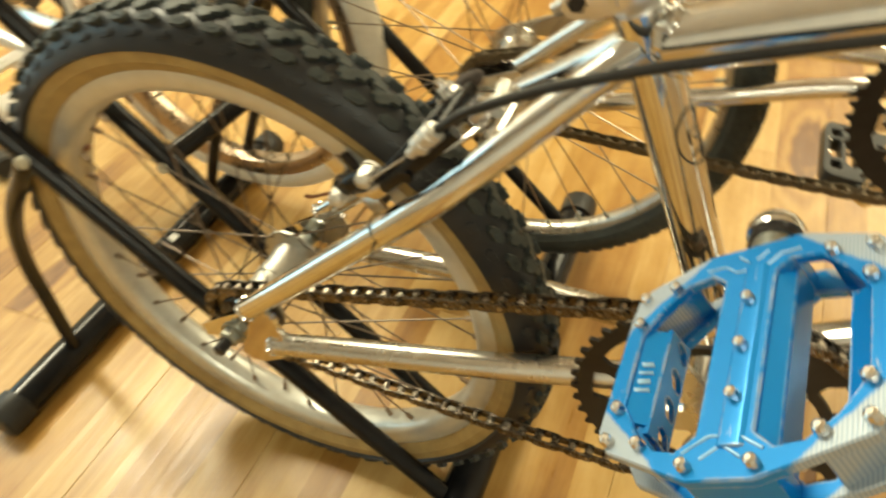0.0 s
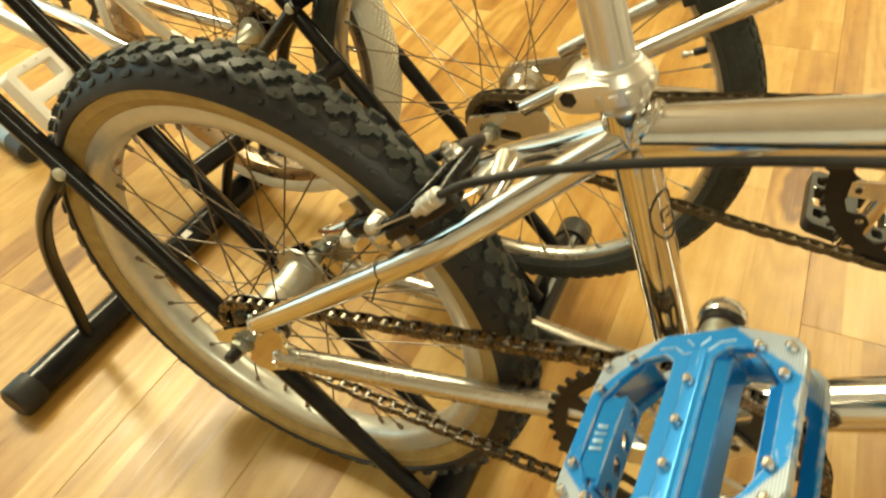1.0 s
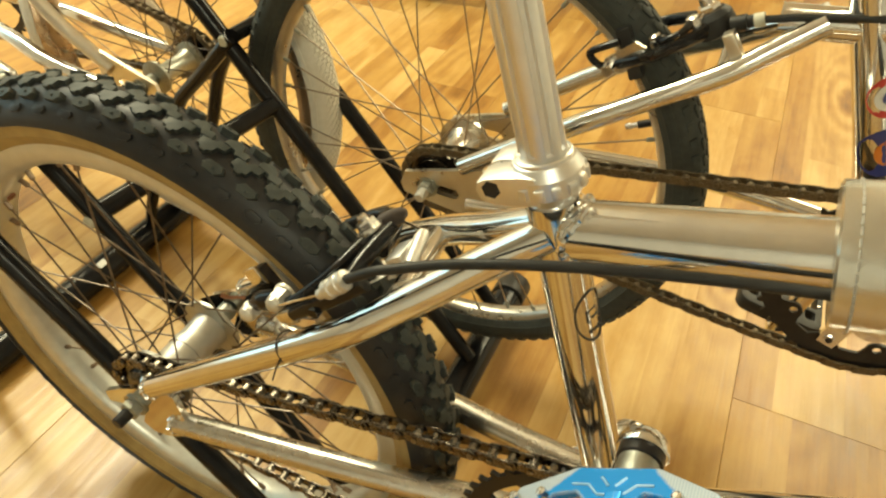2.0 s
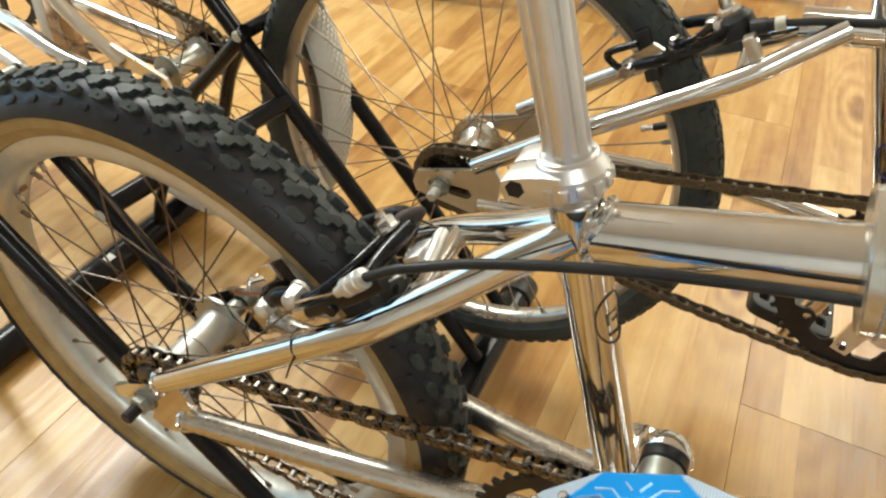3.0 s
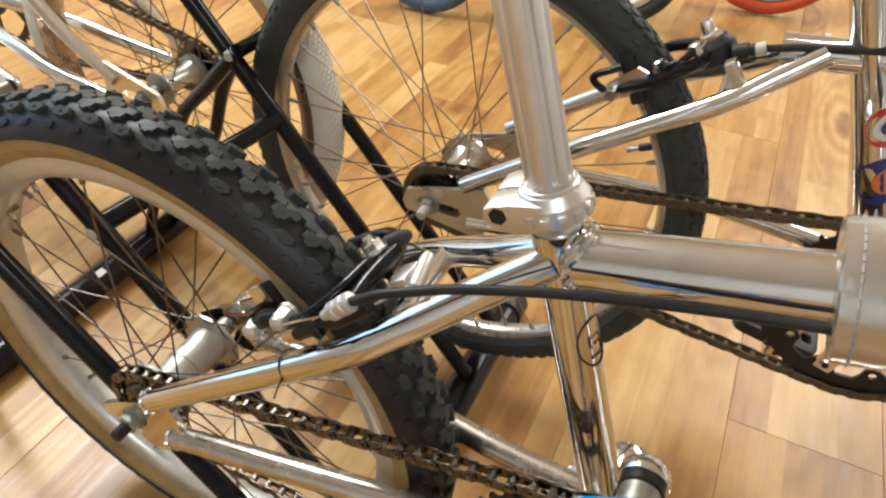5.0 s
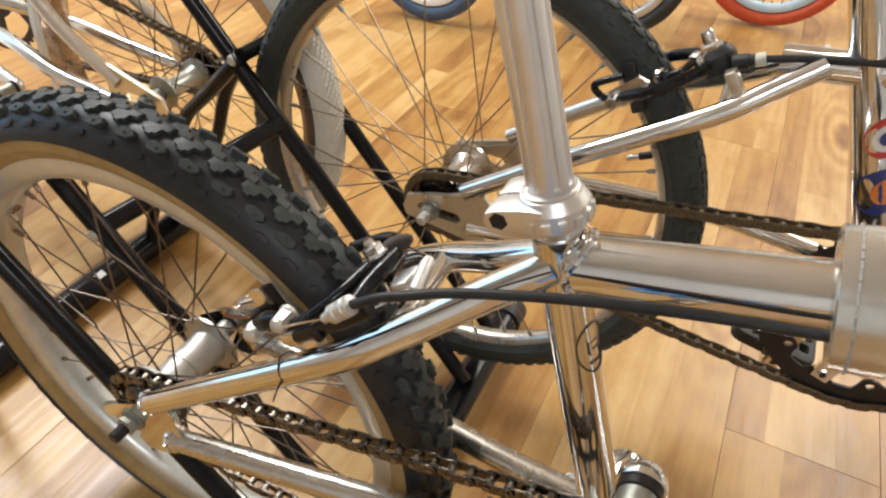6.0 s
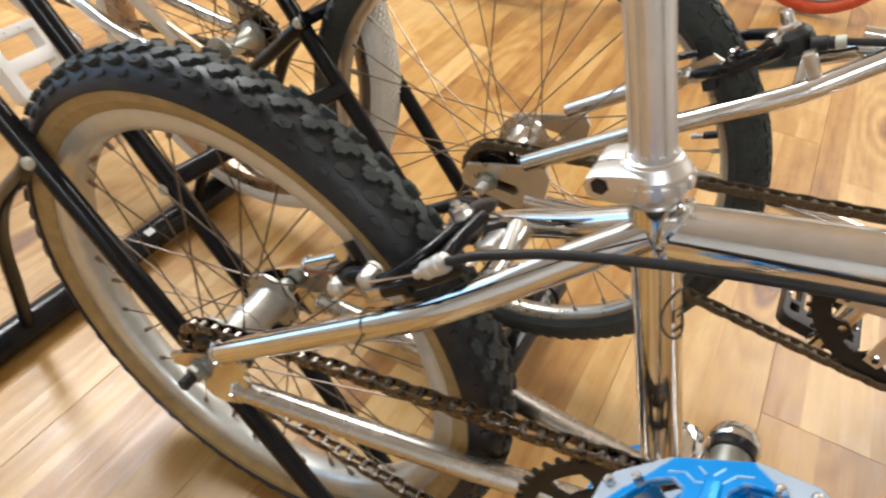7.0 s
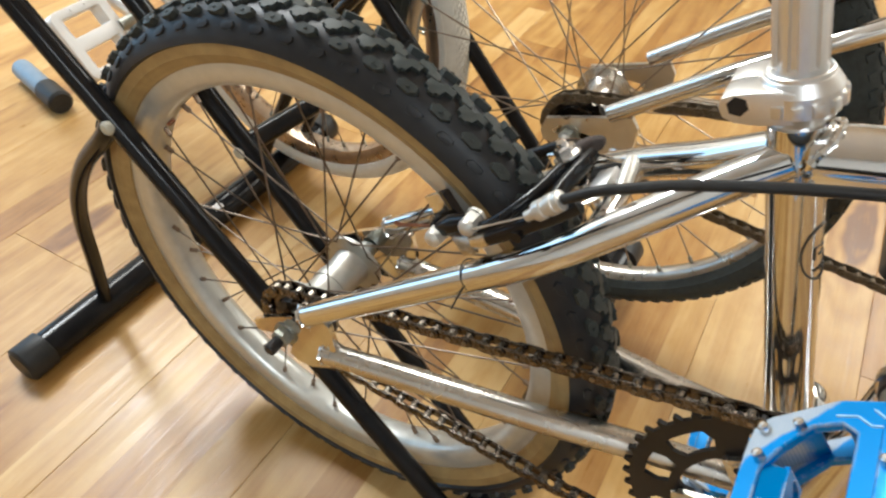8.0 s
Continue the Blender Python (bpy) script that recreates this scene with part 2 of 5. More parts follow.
def laminate():
    """Printed wood boards: three uneven strips to a board, each with its own tone, grain along the board and knots with rings."""
    mat, nodes, links, bsdf = material("wood_laminate")
    co = nodes.new("ShaderNodeTexCoord")
    info = nodes.new("ShaderNodeObjectInfo")
    sep = nodes.new("ShaderNodeSeparateXYZ")
    links.new(co.outputs["Object"], sep.inputs[0])

    def calc(op, a, b=0.0, c=0.0):
        n = nodes.new("ShaderNodeMath")
        n.operation = op
        for k, v in enumerate((a, b, c)):
            if isinstance(v, (int, float)):
                n.inputs[k].default_value = v
            else:
                links.new(v, n.inputs[k])
        return n.outputs[0]

    def chance(*parts):
        comb = nodes.new("ShaderNodeCombineXYZ")
        for k, v in enumerate(parts):
            if isinstance(v, (int, float)):
                comb.inputs[k].default_value = v
            else:
                links.new(v, comb.inputs[k])
        wn = nodes.new("ShaderNodeTexWhiteNoise")
        links.new(comb.outputs[0], wn.inputs["Vector"])
        return wn

    def noise(vector, scale, detail, rough=0.5, distort=0.0):
        n = nodes.new("ShaderNodeTexNoise")
        for key, value in (("Scale", scale), ("Detail", detail), ("Roughness", rough), ("Distortion", distort)):
            n.inputs[key].default_value = value
        links.new(vector, n.inputs["Vector"])
        return n.outputs["Fac"]

    def squeezed(vector, factor):
        mp = nodes.new("ShaderNodeMapping")
        mp.inputs["Scale"].default_value = (1.0, factor, 1.0)
        links.new(vector, mp.inputs["Vector"])
        return mp.outputs["Vector"]

    def ranged(value, lo, hi, to_lo, to_hi):
        n = nodes.new("ShaderNodeMapRange")
        for key, v in (("From Min", lo), ("From Max", hi), ("To Min", to_lo), ("To Max", to_hi)):
            n.inputs[key].default_value = v
        links.new(value, n.inputs["Value"])
        return n.outputs["Result"]

    rand = info.outputs["Random"]
    across = calc("MULTIPLY", sep.outputs["X"], 1 / 0.182)
    first_cut = calc("MULTIPLY_ADD", chance(rand, 1.0).outputs["Value"], 0.20, 0.26)
    second_cut = calc("MULTIPLY_ADD", chance(rand, 2.0).outputs["Value"], 0.20, 0.60)
    strip = calc("ADD", calc("GREATER_THAN", across, first_cut), calc("GREATER_THAN", across, second_cut))
    block = calc("FLOOR", calc("MULTIPLY_ADD", sep.outputs["Y"], 0.8, calc("MULTIPLY_ADD", strip, 0.39, calc("MULTIPLY", rand, 5.0))))
    own = chance(strip, block, rand)
    shift = nodes.new("ShaderNodeVectorMath")
    shift.operation = "MULTIPLY_ADD"
    shift.inputs[1].default_value = (7.0, 7.0, 7.0)
    links.new(own.outputs["Color"], shift.inputs[0])
    links.new(co.outputs["Object"], shift.inputs[2])
    place = shift.outputs[0]
    cloud = noise(squeezed(place, 0.30), 9.0, 3.0, 0.5, 0.6)
    streak = noise(squeezed(place, 0.045), 55.0, 3.0, 0.55, 0.4)
    fine = noise(squeezed(place, 0.05), 300.0, 4.0, 0.6)
    mottle = noise(squeezed(place, 0.5), 42.0, 4.0, 0.6, 0.3)
    groove = noise(squeezed(place, 0.014), 330.0, 2.0, 0.5)
    # sparse knots, with the grain bending round them
    knots = nodes.new("ShaderNodeTexVoronoi")
    knots.inputs["Scale"].default_value = 4.2
    links.new(squeezed(place, 0.30), knots.inputs["Vector"])
    near = calc("ADD", knots.outputs["Distance"], calc("MULTIPLY_ADD", cloud, 0.34, -0.17))
    core = ranged(near, 0.02, 0.10, -0.26, 0.0)
    rings = calc("MULTIPLY", calc("SINE", calc("MULTIPLY", near, 70.0)), ranged(near, 0.06, 0.42, 0.09, 0.0))
    # thin contour lines of flat-sawn grain
    swell = noise(squeezed(place, 0.10), 6.5, 2.0, 0.45, 0.5)
    contour = calc("POWER", calc("ABSOLUTE", calc("SINE", calc("MULTIPLY", swell, 46.0))), 0.45)
    tone = calc("MULTIPLY_ADD", own.outputs["Value"], 0.22, -0.055)
    for value, weight in ((cloud, 0.46), (streak, 0.28), (mottle, 0.24), (fine, 0.10), (groove, 0.05), (contour, 0.045), (core, 1.0), (rings, 1.0)):
        tone = calc("MULTIPLY_ADD", value, weight, tone)
    col = ramp_node(nodes, links, tone, [(0.39, (0.150, 0.063, 0.016)), (0.54, (0.300, 0.148, 0.036)), (0.68, (0.405, 0.233, 0.066)), (0.84, (0.52, 0.340, 0.132))])
    links.new(col.outputs["Color"], bsdf.inputs["Base Color"])
    links.new(calc("MULTIPLY_ADD", groove, 0.22, ranged(mottle, 0.2, 0.8, 0.17, 0.33)), bsdf.inputs["Roughness"])
    bump_node(nodes, links, calc("MULTIPLY_ADD", streak, 2.0, calc("MULTIPLY_ADD", groove, 1.3, fine)), 0.28, 0.0006, bsdf)
    return mat


WOOD = laminate()


# ---- mesh tools ----
def finish(bm, name, mat, sharp=32.0):
    bmesh.ops.recalc_face_normals(bm, faces=bm.faces)
    me = bpy.data.meshes.new(name)
    bm.to_mesh(me)
    bm.free()
    me.materials.append(mat)
    me.polygons.foreach_set("use_smooth", [True] * len(me.polygons))
    me.set_sharp_from_angle(angle=radians(sharp))
    return me


def part(name, bm, mat, parent, label="", sharp=32.0):
    ob = new(name, finish(bm, name, mat, sharp))
    ob.parent = parent
    return tagged(ob, label)


def piece(name, me, m, parent):
    ob = new(name, me)
    ob.parent = parent
    ob.matrix_local = m
    return ob


def thing(name, m, label, category, group="", kind=""):
    ob = new(name)
    ob.empty_display_size = 0.05
    ob.matrix_world = m
    return tagged(ob, label, category, group, kind)


def spline(pts, n=6):
    """A smooth line through the points."""
    pts = [Vector(p) for p in pts]
    if len(pts) < 3:
        return pts
    ext = [2 * pts[0] - pts[1], *pts, 2 * pts[-1] - pts[-2]]
    out = []
    for i in range(1, len(ext) - 2):
        a, b, c, d = ext[i - 1:i + 3]
        for k in range(n):
            u = k / n
            out.append(0.5 * (2 * b + (c - a) * u + (2 * a - 5 * b + 4 * c - d) * u * u + (3 * b - a - 3 * c + d) * u ** 3))
    return out + [pts[-1]]


def tube(bm, pts, r, seg=16, smooth=True, flat=1.0, cap=True):
    """A tube along the points; r is one radius or one for each given point, flat squashes it sideways."""
    raw = [Vector(p) for p in pts]
    rs = r if isinstance(r, (list, tuple)) else [r] * len(raw)
    line = spline(raw) if smooth else raw
    rads = [rs[0]] * len(line)
    for i in range(len(line)):
        u = i / max(1, len(line) - 1) * (len(raw) - 1)
        k = min(int(u), len(raw) - 2)
        rads[i] = rs[k] + (rs[k + 1] - rs[k]) * (u - k)
    t0 = (line[1] - line[0]).normalized()
    side = t0.cross(Vector((0, 0, 1)) if abs(t0.z) < 0.9 else Vector((0, 1, 0))).normalized()
    rings = []
    for i, p in enumerate(line):
        t = (line[min(i + 1, len(line) - 1)] - line[max(i - 1, 0)]).normalized()
        side = (side - t * side.dot(t)).normalized()
        other = t.cross(side)
        rings.append([bm.verts.new(p + (side * math.cos(a) * flat + other * math.sin(a)) * rads[i]) for a in (2 * math.pi * k / seg for k in range(seg))])
    for a, b in zip(rings, rings[1:]):
        for k in range(seg):
            bm.faces.new((a[k], a[(k + 1) % seg], b[(k + 1) % seg], b[k]))
    if cap:
        bm.faces.new(rings[0][::-1])
        bm.faces.new(rings[-1])
    return bm


def lathe(bm, profile, seg=48, m=None, closed=False):
    """Turns a profile of (radius, y) about the y axis."""
    rings = []
    for k in range(seg):
        a = 2 * math.pi * k / seg
        rings.append([bm.verts.new(Vector((r * math.cos(a), y, r * math.sin(a)))) for r, y in profile])
    n = len(profile)
    for k in range(seg):
        a, b = rings[k], rings[(k + 1) % seg]
        for i in range(n if closed else n - 1):
            bm.faces.new((a[i], a[(i + 1) % n], b[(i + 1) % n], b[i]))
    if not closed:
        for end in (0, n - 1):
            if profile[end][0] > 1e-5:
                bm.faces.new([r[end] for r in rings])
    if m is not None:
        bmesh.ops.transform(bm, matrix=m, verts=[v for r in rings for v in r])
    return bm


def box(bm, sx, sy, sz, m=None, bevel=0.0):
    made = bmesh.ops.create_cube(bm, size=1.0, matrix=Matrix.Diagonal((sx, sy, sz, 1)))["verts"]
    if bevel:
        edges = list({e for v in made for e in v.link_edges})
        got = bmesh.ops.bevel(bm, geom=edges, offset=bevel, segments=2, affect="EDGES", profile=0.6)
        made = list({v for f in got["faces"] for v in f.verts} | {v for v in made if v.is_valid})
    if m is not None:
        bmesh.ops.transform(bm, matrix=m, verts=made)
    return bm


def plate(bm, outline, y0, y1, m=None, holes=()):
    """A flat plate in the x-z plane, between y0 and y1, with holes through it."""
    edges, loops = [], []
    for poly in (outline, *holes):
        vs = [bm.verts.new(Vector((x, y0, z))) for x, z in poly]
        loops.append(vs)
        edges += [bm.edges.new((vs[i], vs[(i + 1) % len(vs)])) for i in range(len(vs))]
    if holes:
        faces = [g for g in bmesh.ops.triangle_fill(bm, edges=edges, use_beauty=True)["geom"] if isinstance(g, bmesh.types.BMFace)]
    else:
        faces = [bm.faces.new(loops[0])]
    got = bmesh.ops.extrude_face_region(bm, geom=faces)["geom"]
    top = [g for g in got if isinstance(g, bmesh.types.BMVert)]
    bmesh.ops.translate(bm, vec=(0, y1 - y0, 0), verts=top)
    if m is not None:
        bmesh.ops.transform(bm, matrix=m, verts=top + [v for vs in loops for v in vs])
    return bm


def ring_pts(r, n, cx=0.0, cz=0.0, a0=0.0):
    return [(cx + r * math.cos(a0 + 2 * math.pi * k / n), cz + r * math.sin(a0 + 2 * math.pi * k / n)) for k in range(n)]


def rod(bm, a, b, r, seg=12):
    return tube(bm, [a, b], r, seg, smooth=False)


def along(a, b):
    """A pose at a whose z axis points to b."""
    d = Vector(b) - Vector(a)
    return Matrix.Translation(a) @ d.to_track_quat("Z", "Y").to_matrix().to_4x4()


def B():
    return bmesh.new()

# ---- room ----
X0, X1, Y0, Y1, TOP = -2.25, 3.4, -3.2, 5.2, 2.5


def slab(name, sx, sy, sz, at, mat, label):
    ob = new(name, finish(box(B(), sx, sy, sz), name, mat))
    ob.location = at
    return tagged(ob, label, name.split("_")[0], kind="structure")


CX, CY = (X0 + X1) / 2, (Y0 + Y1) / 2
slab("wall_north", X1 - X0 + 0.2, 0.1, TOP, (CX, Y1 + 0.05, TOP / 2), WALLPAINT, "plain grey painted wall of the room")
slab("wall_south", X1 - X0 + 0.2, 0.1, TOP, (CX, Y0 - 0.05, TOP / 2), WALLPAINT, "plain grey painted wall of the room")
slab("wall_east", 0.1, Y1 - Y0, TOP, (X1 + 0.05, CY, TOP / 2), WALLPAINT, "plain grey painted wall of the room")
WIN_Y0, WIN_Y1, WIN_Z0, WIN_Z1 = -0.70, 0.50, 0.05, 2.30
west = B()
box(west, 0.1, WIN_Y0 - Y0, TOP, Matrix.Translation((X0 - 0.05, (WIN_Y0 + Y0) / 2, TOP / 2)))
box(west, 0.1, Y1 - WIN_Y1, TOP, Matrix.Translation((X0 - 0.05, (WIN_Y1 + Y1) / 2, TOP / 2)))
box(west, 0.1, WIN_Y1 - WIN_Y0, WIN_Z0, Matrix.Translation((X0 - 0.05, (WIN_Y0 + WIN_Y1) / 2, WIN_Z0 / 2)))
box(west, 0.1, WIN_Y1 - WIN_Y0, TOP - WIN_Z1, Matrix.Translation((X0 - 0.05, (WIN_Y0 + WIN_Y1) / 2, (TOP + WIN_Z1) / 2)))
tagged(new("wall_west", finish(west, "wall_west", WALLPAINT)), "plain grey painted wall with a window opening", "wall", kind="structure")
window = thing("window_1", pose(X0 - 0.05, (WIN_Y0 + WIN_Y1) / 2, WIN_Z0), "white framed daylight window in the wall", "window", kind="structure")
WIN_W, WIN_H = WIN_Y1 - WIN_Y0, WIN_Z1 - WIN_Z0
for z in (0.03, WIN_H - 0.03):
    part("window_frame", box(B(), 0.06, WIN_W, 0.055, Matrix.Translation((0, 0, z))), WHITEPLASTIC, window)
for y in (-WIN_W / 2 + 0.03, 0.0, WIN_W / 2 - 0.03):
    part("window_frame", box(B(), 0.05, 0.055, WIN_H - 0.115, Matrix.Translation((0, y, WIN_H / 2))), WHITEPLASTIC, window)
slab("ceiling", X1 - X0 + 0.2, Y1 - Y0 + 0.2, 0.1, (CX, CY, TOP + 0.05), CEILINGPAINT, "plain off-white painted ceiling")


# ---- wheels ----
def knob(bm, outline, radius, half, height, theta, flip=1, slot=0):
    """A tread block: outline in metres round the tyre and degrees across it, raised from the casing."""
    rows = []
    for h, shrink in ((-0.0012, 1.05), (height * 0.72, 0.99), (height * 0.95, 0.95), (height, 0.88)):
        cs = sum(p[0] for p in outline) / len(outline)
        ca = sum(p[1] for p in outline) / len(outline)
        ring = []
        for s, a in outline:
            s, a = cs + (s - cs) * shrink, radians(ca + (a - ca) * shrink) * flip
            r, y = radius + (half + h) * math.cos(a), (half + h) * math.sin(a)
            t = theta + s / (radius + half)
            ring.append(bm.verts.new((r * math.cos(t), y, r * math.sin(t))))
        rows.append(ring)
    n = len(outline)
    for a, b in zip(rows, rows[1:]):
        for k in range(n):
            bm.faces.new((a[k], a[(k + 1) % n], b[(k + 1) % n], b[k])).material_index = slot
    bm.faces.new(rows[-1]).material_index = slot


STEP_BLOCK = [(0.0084, 4), (0.0086, 15.5), (0.0060, 17), (0.0050, 21), (0.0010, 22), (-0.0002, 18), (-0.0026, 17.5), (-0.0038, 8), (-0.0088, 7.5), (-0.0093, -3), (-0.0016, -4), (0.0000, 2)]
INNER_BLOCK = [(-0.0056, 26), (-0.0072, 33), (-0.0030, 39), (0.0056, 38.5), (0.0074, 32), (0.0036, 25.5)]
DOT_BLOCK = [(-0.0010, 31.4), (-0.0010, 33.6), (0.0010, 33.6), (0.0010, 31.4)]
LOW_BLOCK = [(-0.0050, 46), (-0.0062, 51), (-0.0034, 57), (0.0040, 58), (0.0060, 52), (0.0036, 46)]
SMALL_BLOCK = [(-0.005, -9), (-0.006, 3), (-0.002, 10), (0.005, 9), (0.006, -3), (0.002, -10)]
RIB_BLOCK = [(-0.007, 14), (-0.005, 26), (0.004, 30), (0.007, 22), (0.003, 13)]
EDGE_BLOCK = [(-0.004, 40), (-0.004, 62), (0.003, 64), (0.004, 42)]


def tyre_mesh(radius, half, tread, count):
    bm = B()
    edge = 78 if tread == "chunky" else 88
    prof = [(radius + half * math.cos(radians(a)), half * math.sin(radians(a))) for a in range(-edge, edge + 1, 6 if tread == "chunky" else 8)]
    inner = [(radius + (half - 0.0036) * math.cos(radians(a)), (half - 0.0036) * math.sin(radians(a))) for a in range(edge + 2, -edge - 3, -10)]
    lathe(bm, prof + inner, 120, closed=True)
    if tread == "chunky":
        for f in bm.faces:
            f.material_index = 1
    for k in range(count):
        t = 2 * math.pi * k / count
        step = 2 * math.pi / count
        if tread == "chunky":
            for flip, d in ((1, 0.0), (-1, 0.5)):
                knob(bm, STEP_BLOCK, radius, half, 0.0034, t + d * step, flip)
                knob(bm, INNER_BLOCK, radius, half, 0.0046, t + (d + 0.60) * step, flip)
                knob(bm, DOT_BLOCK, radius, half + 0.0042, 0.0011, t + (d + 0.60) * step, flip)
                knob(bm, LOW_BLOCK, radius, half, 0.0014, t + (d + 0.12) * step, flip, 1)
        elif tread == "zigzag":
            for row in range(-4, 5):
                knob(bm, [(-0.0045, row * 11 - 4), (-0.0010, row * 11 + 1), (-0.0045, row * 11 + 5), (0.0018, row * 11 + 4), (0.0042, row * 11), (0.0018, row * 11 - 4)], radius, half, 0.0013, t + (row % 2) * 0.5 * step)
        else:
            knob(bm, SMALL_BLOCK, radius, half, 0.0013, t)
            for flip, d in ((1, 0.5), (-1, 0.5)):
                knob(bm, RIB_BLOCK, radius, half, 0.0013, t + d * step, flip)
                knob(bm, EDGE_BLOCK, radius, half, 0.0018, t + (d + 0.4) * step, flip)
    return bm


def side_mesh(radius, half, sgn, first):
    """The casing's flank, from under the tread's edge to the rim, with two moulded rings."""
    bm = B()
    lift = lambda a: (0.0006 if a in (first + 28, first + 52) else 0.0) - (0.0042 * ((a - first) / (146 - first)) if first < 80 else 0.0)
    out = [(radius + (half + lift(a)) * math.cos(radians(a)), sgn * (half + lift(a)) * math.sin(radians(a))) for a in range(first, 147, 4)]
    inn = [(radius + (half - 0.0075) * math.cos(radians(a)), sgn * (half - 0.0075) * math.sin(radians(a))) for a in range(146, first - 1, -4)]
    return lathe(bm, out + inn, 120, closed=True)


def spoke_mesh(length, mat, nipple):
    bm = B()
    tube(bm, [(0, 0, 0), (0, 0, length - 0.009)], 0.0008, 6, smooth=False)
    tube(bm, [(0, 0, length - 0.009), (0, 0, length - 0.002), (0, 0, length + 0.001)], [0.0022, 0.0022, 0.0034], 8, smooth=False)
    me = finish(bm, "spoke", mat)
    me.materials.append(nipple)
    for f in me.polygons:
        f.material_index = 1 if f.center.z > length - 0.0092 else 0
    return me


def wheel(bike, at, outer, half, mats, tread="chunky", count=66, turn=0.0, hub_mat=None, names="rear", rim_r=0.209, w=0.0155, fl_r=0.0235, deep=0.0205):
    """Rim, spokes, tyre with two sidewalls and hub, in the plane y = 0 about the point (x, z)."""
    tyre_mat, side_mat, rim_mat, spoke_mat = mats
    m = Matrix.Translation((at[0], 0, at[1])) @ Matrix.Rotation(turn, 4, "Y")
    radius = outer - 0.0035 - half
    tyre = part(names + "_tyre", tyre_mesh(radius, half, tread, count), tyre_mat, bike, "", 28)
    tyre.matrix_local = m
    if tread == "chunky":
        tyre.data.materials.append(CASING)
    for sgn in (-1, 1):
        part("sidewall", side_mesh(radius, half - 0.0026 if tread == "chunky" else half + 0.0003, sgn, 72 if tread == "chunky" else 86), side_mat, tyre)
    d = deep - 0.0205
    prof = [(rim_r, w), (rim_r - 0.0012, w + 0.0006), (rim_r - 0.014 - d * 0.7, w - 0.0004), (rim_r - 0.018 - d, w - 0.003), (rim_r - deep, w * 0.4), (rim_r - deep, -w * 0.4),
            (rim_r - 0.018 - d, -w + 0.003), (rim_r - 0.014 - d * 0.7, -w + 0.0004), (rim_r - 0.0012, -w - 0.0006), (rim_r, -w), (rim_r - 0.0005, -w + 0.002), (rim_r - 0.009, -w * 0.58), (rim_r - 0.009, w * 0.58), (rim_r - 0.0005, w - 0.002)]
    rim = part(names + "_rim", lathe(B(), prof, 120, closed=True), rim_mat, bike, "", 40)
    rim.matrix_local = m
    fl_y, fo = 0.030, fl_r + 0.005
    hole = rim_r - deep + 0.001
    bed = lambda a: Vector((hole * math.cos(a), 0, hole * math.sin(a)))
    flange = lambda a, s: Vector((fl_r * math.cos(a), s * fl_y, fl_r * math.sin(a)))
    length = (bed(0) - flange(radians(57), 1)).length
    me = spoke_mesh(length, spoke_mat, NIPPLE if tread == "chunky" else ZINC)
    for k in range(36):
        a = 2 * math.pi * (k + 0.5) / 36
        s = 1 if k % 2 else -1
        lean = radians(57) * (1 if (k // 2) % 2 else -1)
        piece("spoke", me, along(flange(a + lean, s), bed(a) + Vector((0, s * 0.003, 0))), rim)
    hub = B()
    if hub_mat is None:
        body = [(0.010, -0.037), (0.0125, -0.0365), (0.0135, -0.0335), (fo, -0.0325), (fo, -0.0295), (0.0178, -0.0283), (0.0168, -0.0255), (0.0162, -0.010)]
        lathe(hub, body + [(0.0162, -0.0042), (0.0172, -0.0040), (0.0172, 0.0040), (0.0162, 0.0042)] + [(r, -y) for r, y in body[::-1]], 36)
    else:
        lathe(hub, [(0.010, -0.036), (fo, -0.0325), (fo, -0.0285), (fo * 0.67, -0.026), (fo * 0.54, -0.016), (fo * 0.53, 0.016), (fo * 0.67, 0.026), (fo, 0.0285), (fo, 0.0325), (0.010, 0.036)], 32)
    ob = part(names + "_hub", hub, hub_mat or HUBALLOY, bike, "polished alloy hub shell")
    ob.matrix_local = m
    return tyre, rim, ob


def cog_outline(r, teeth, depth=0.0045):
    pts = []
    for k in range(teeth):
        for f, h in ((0.0, -depth), (0.28, -depth), (0.42, 0.0), (0.58, 0.0), (0.72, -depth)):
            a = 2 * math.pi * (k + f) / teeth
            pts.append(((r + h) * math.cos(a), (r + h) * math.sin(a)))
    return pts


# ---- chain ----
def link_mesh(gap, mat, pitch):
    bm = B()
    shape = []
    for k in range(20):
        a = 2 * math.pi * k / 20
        x, z = pitch / 2 * (1 if math.cos(a) > 0 else -1) + 0.0043 * math.cos(a), 0.0043 * math.sin(a)
        shape.append((x, z))
    shape = shape[:5] + [(0.0, 0.0021)] + shape[5:15] + [(0.0, -0.0021)] + shape[15:]
    for s in (-1, 1):
        side = plate(B(), shape, s * gap - 0.0006, s * gap + 0.0006)
        side.normal_update()
        rims = [e for e in side.edges if abs(e.verts[0].co.y - e.verts[1].co.y) < 1e-6]
        bmesh.ops.bevel(side, geom=rims, offset=0.0003, segments=1, affect="EDGES")
        me = bpy.data.meshes.new("side")
        side.to_mesh(me)
        side.free()
        bm.from_mesh(me)
        bpy.data.meshes.remove(me)
    return finish(bm, "link", mat)


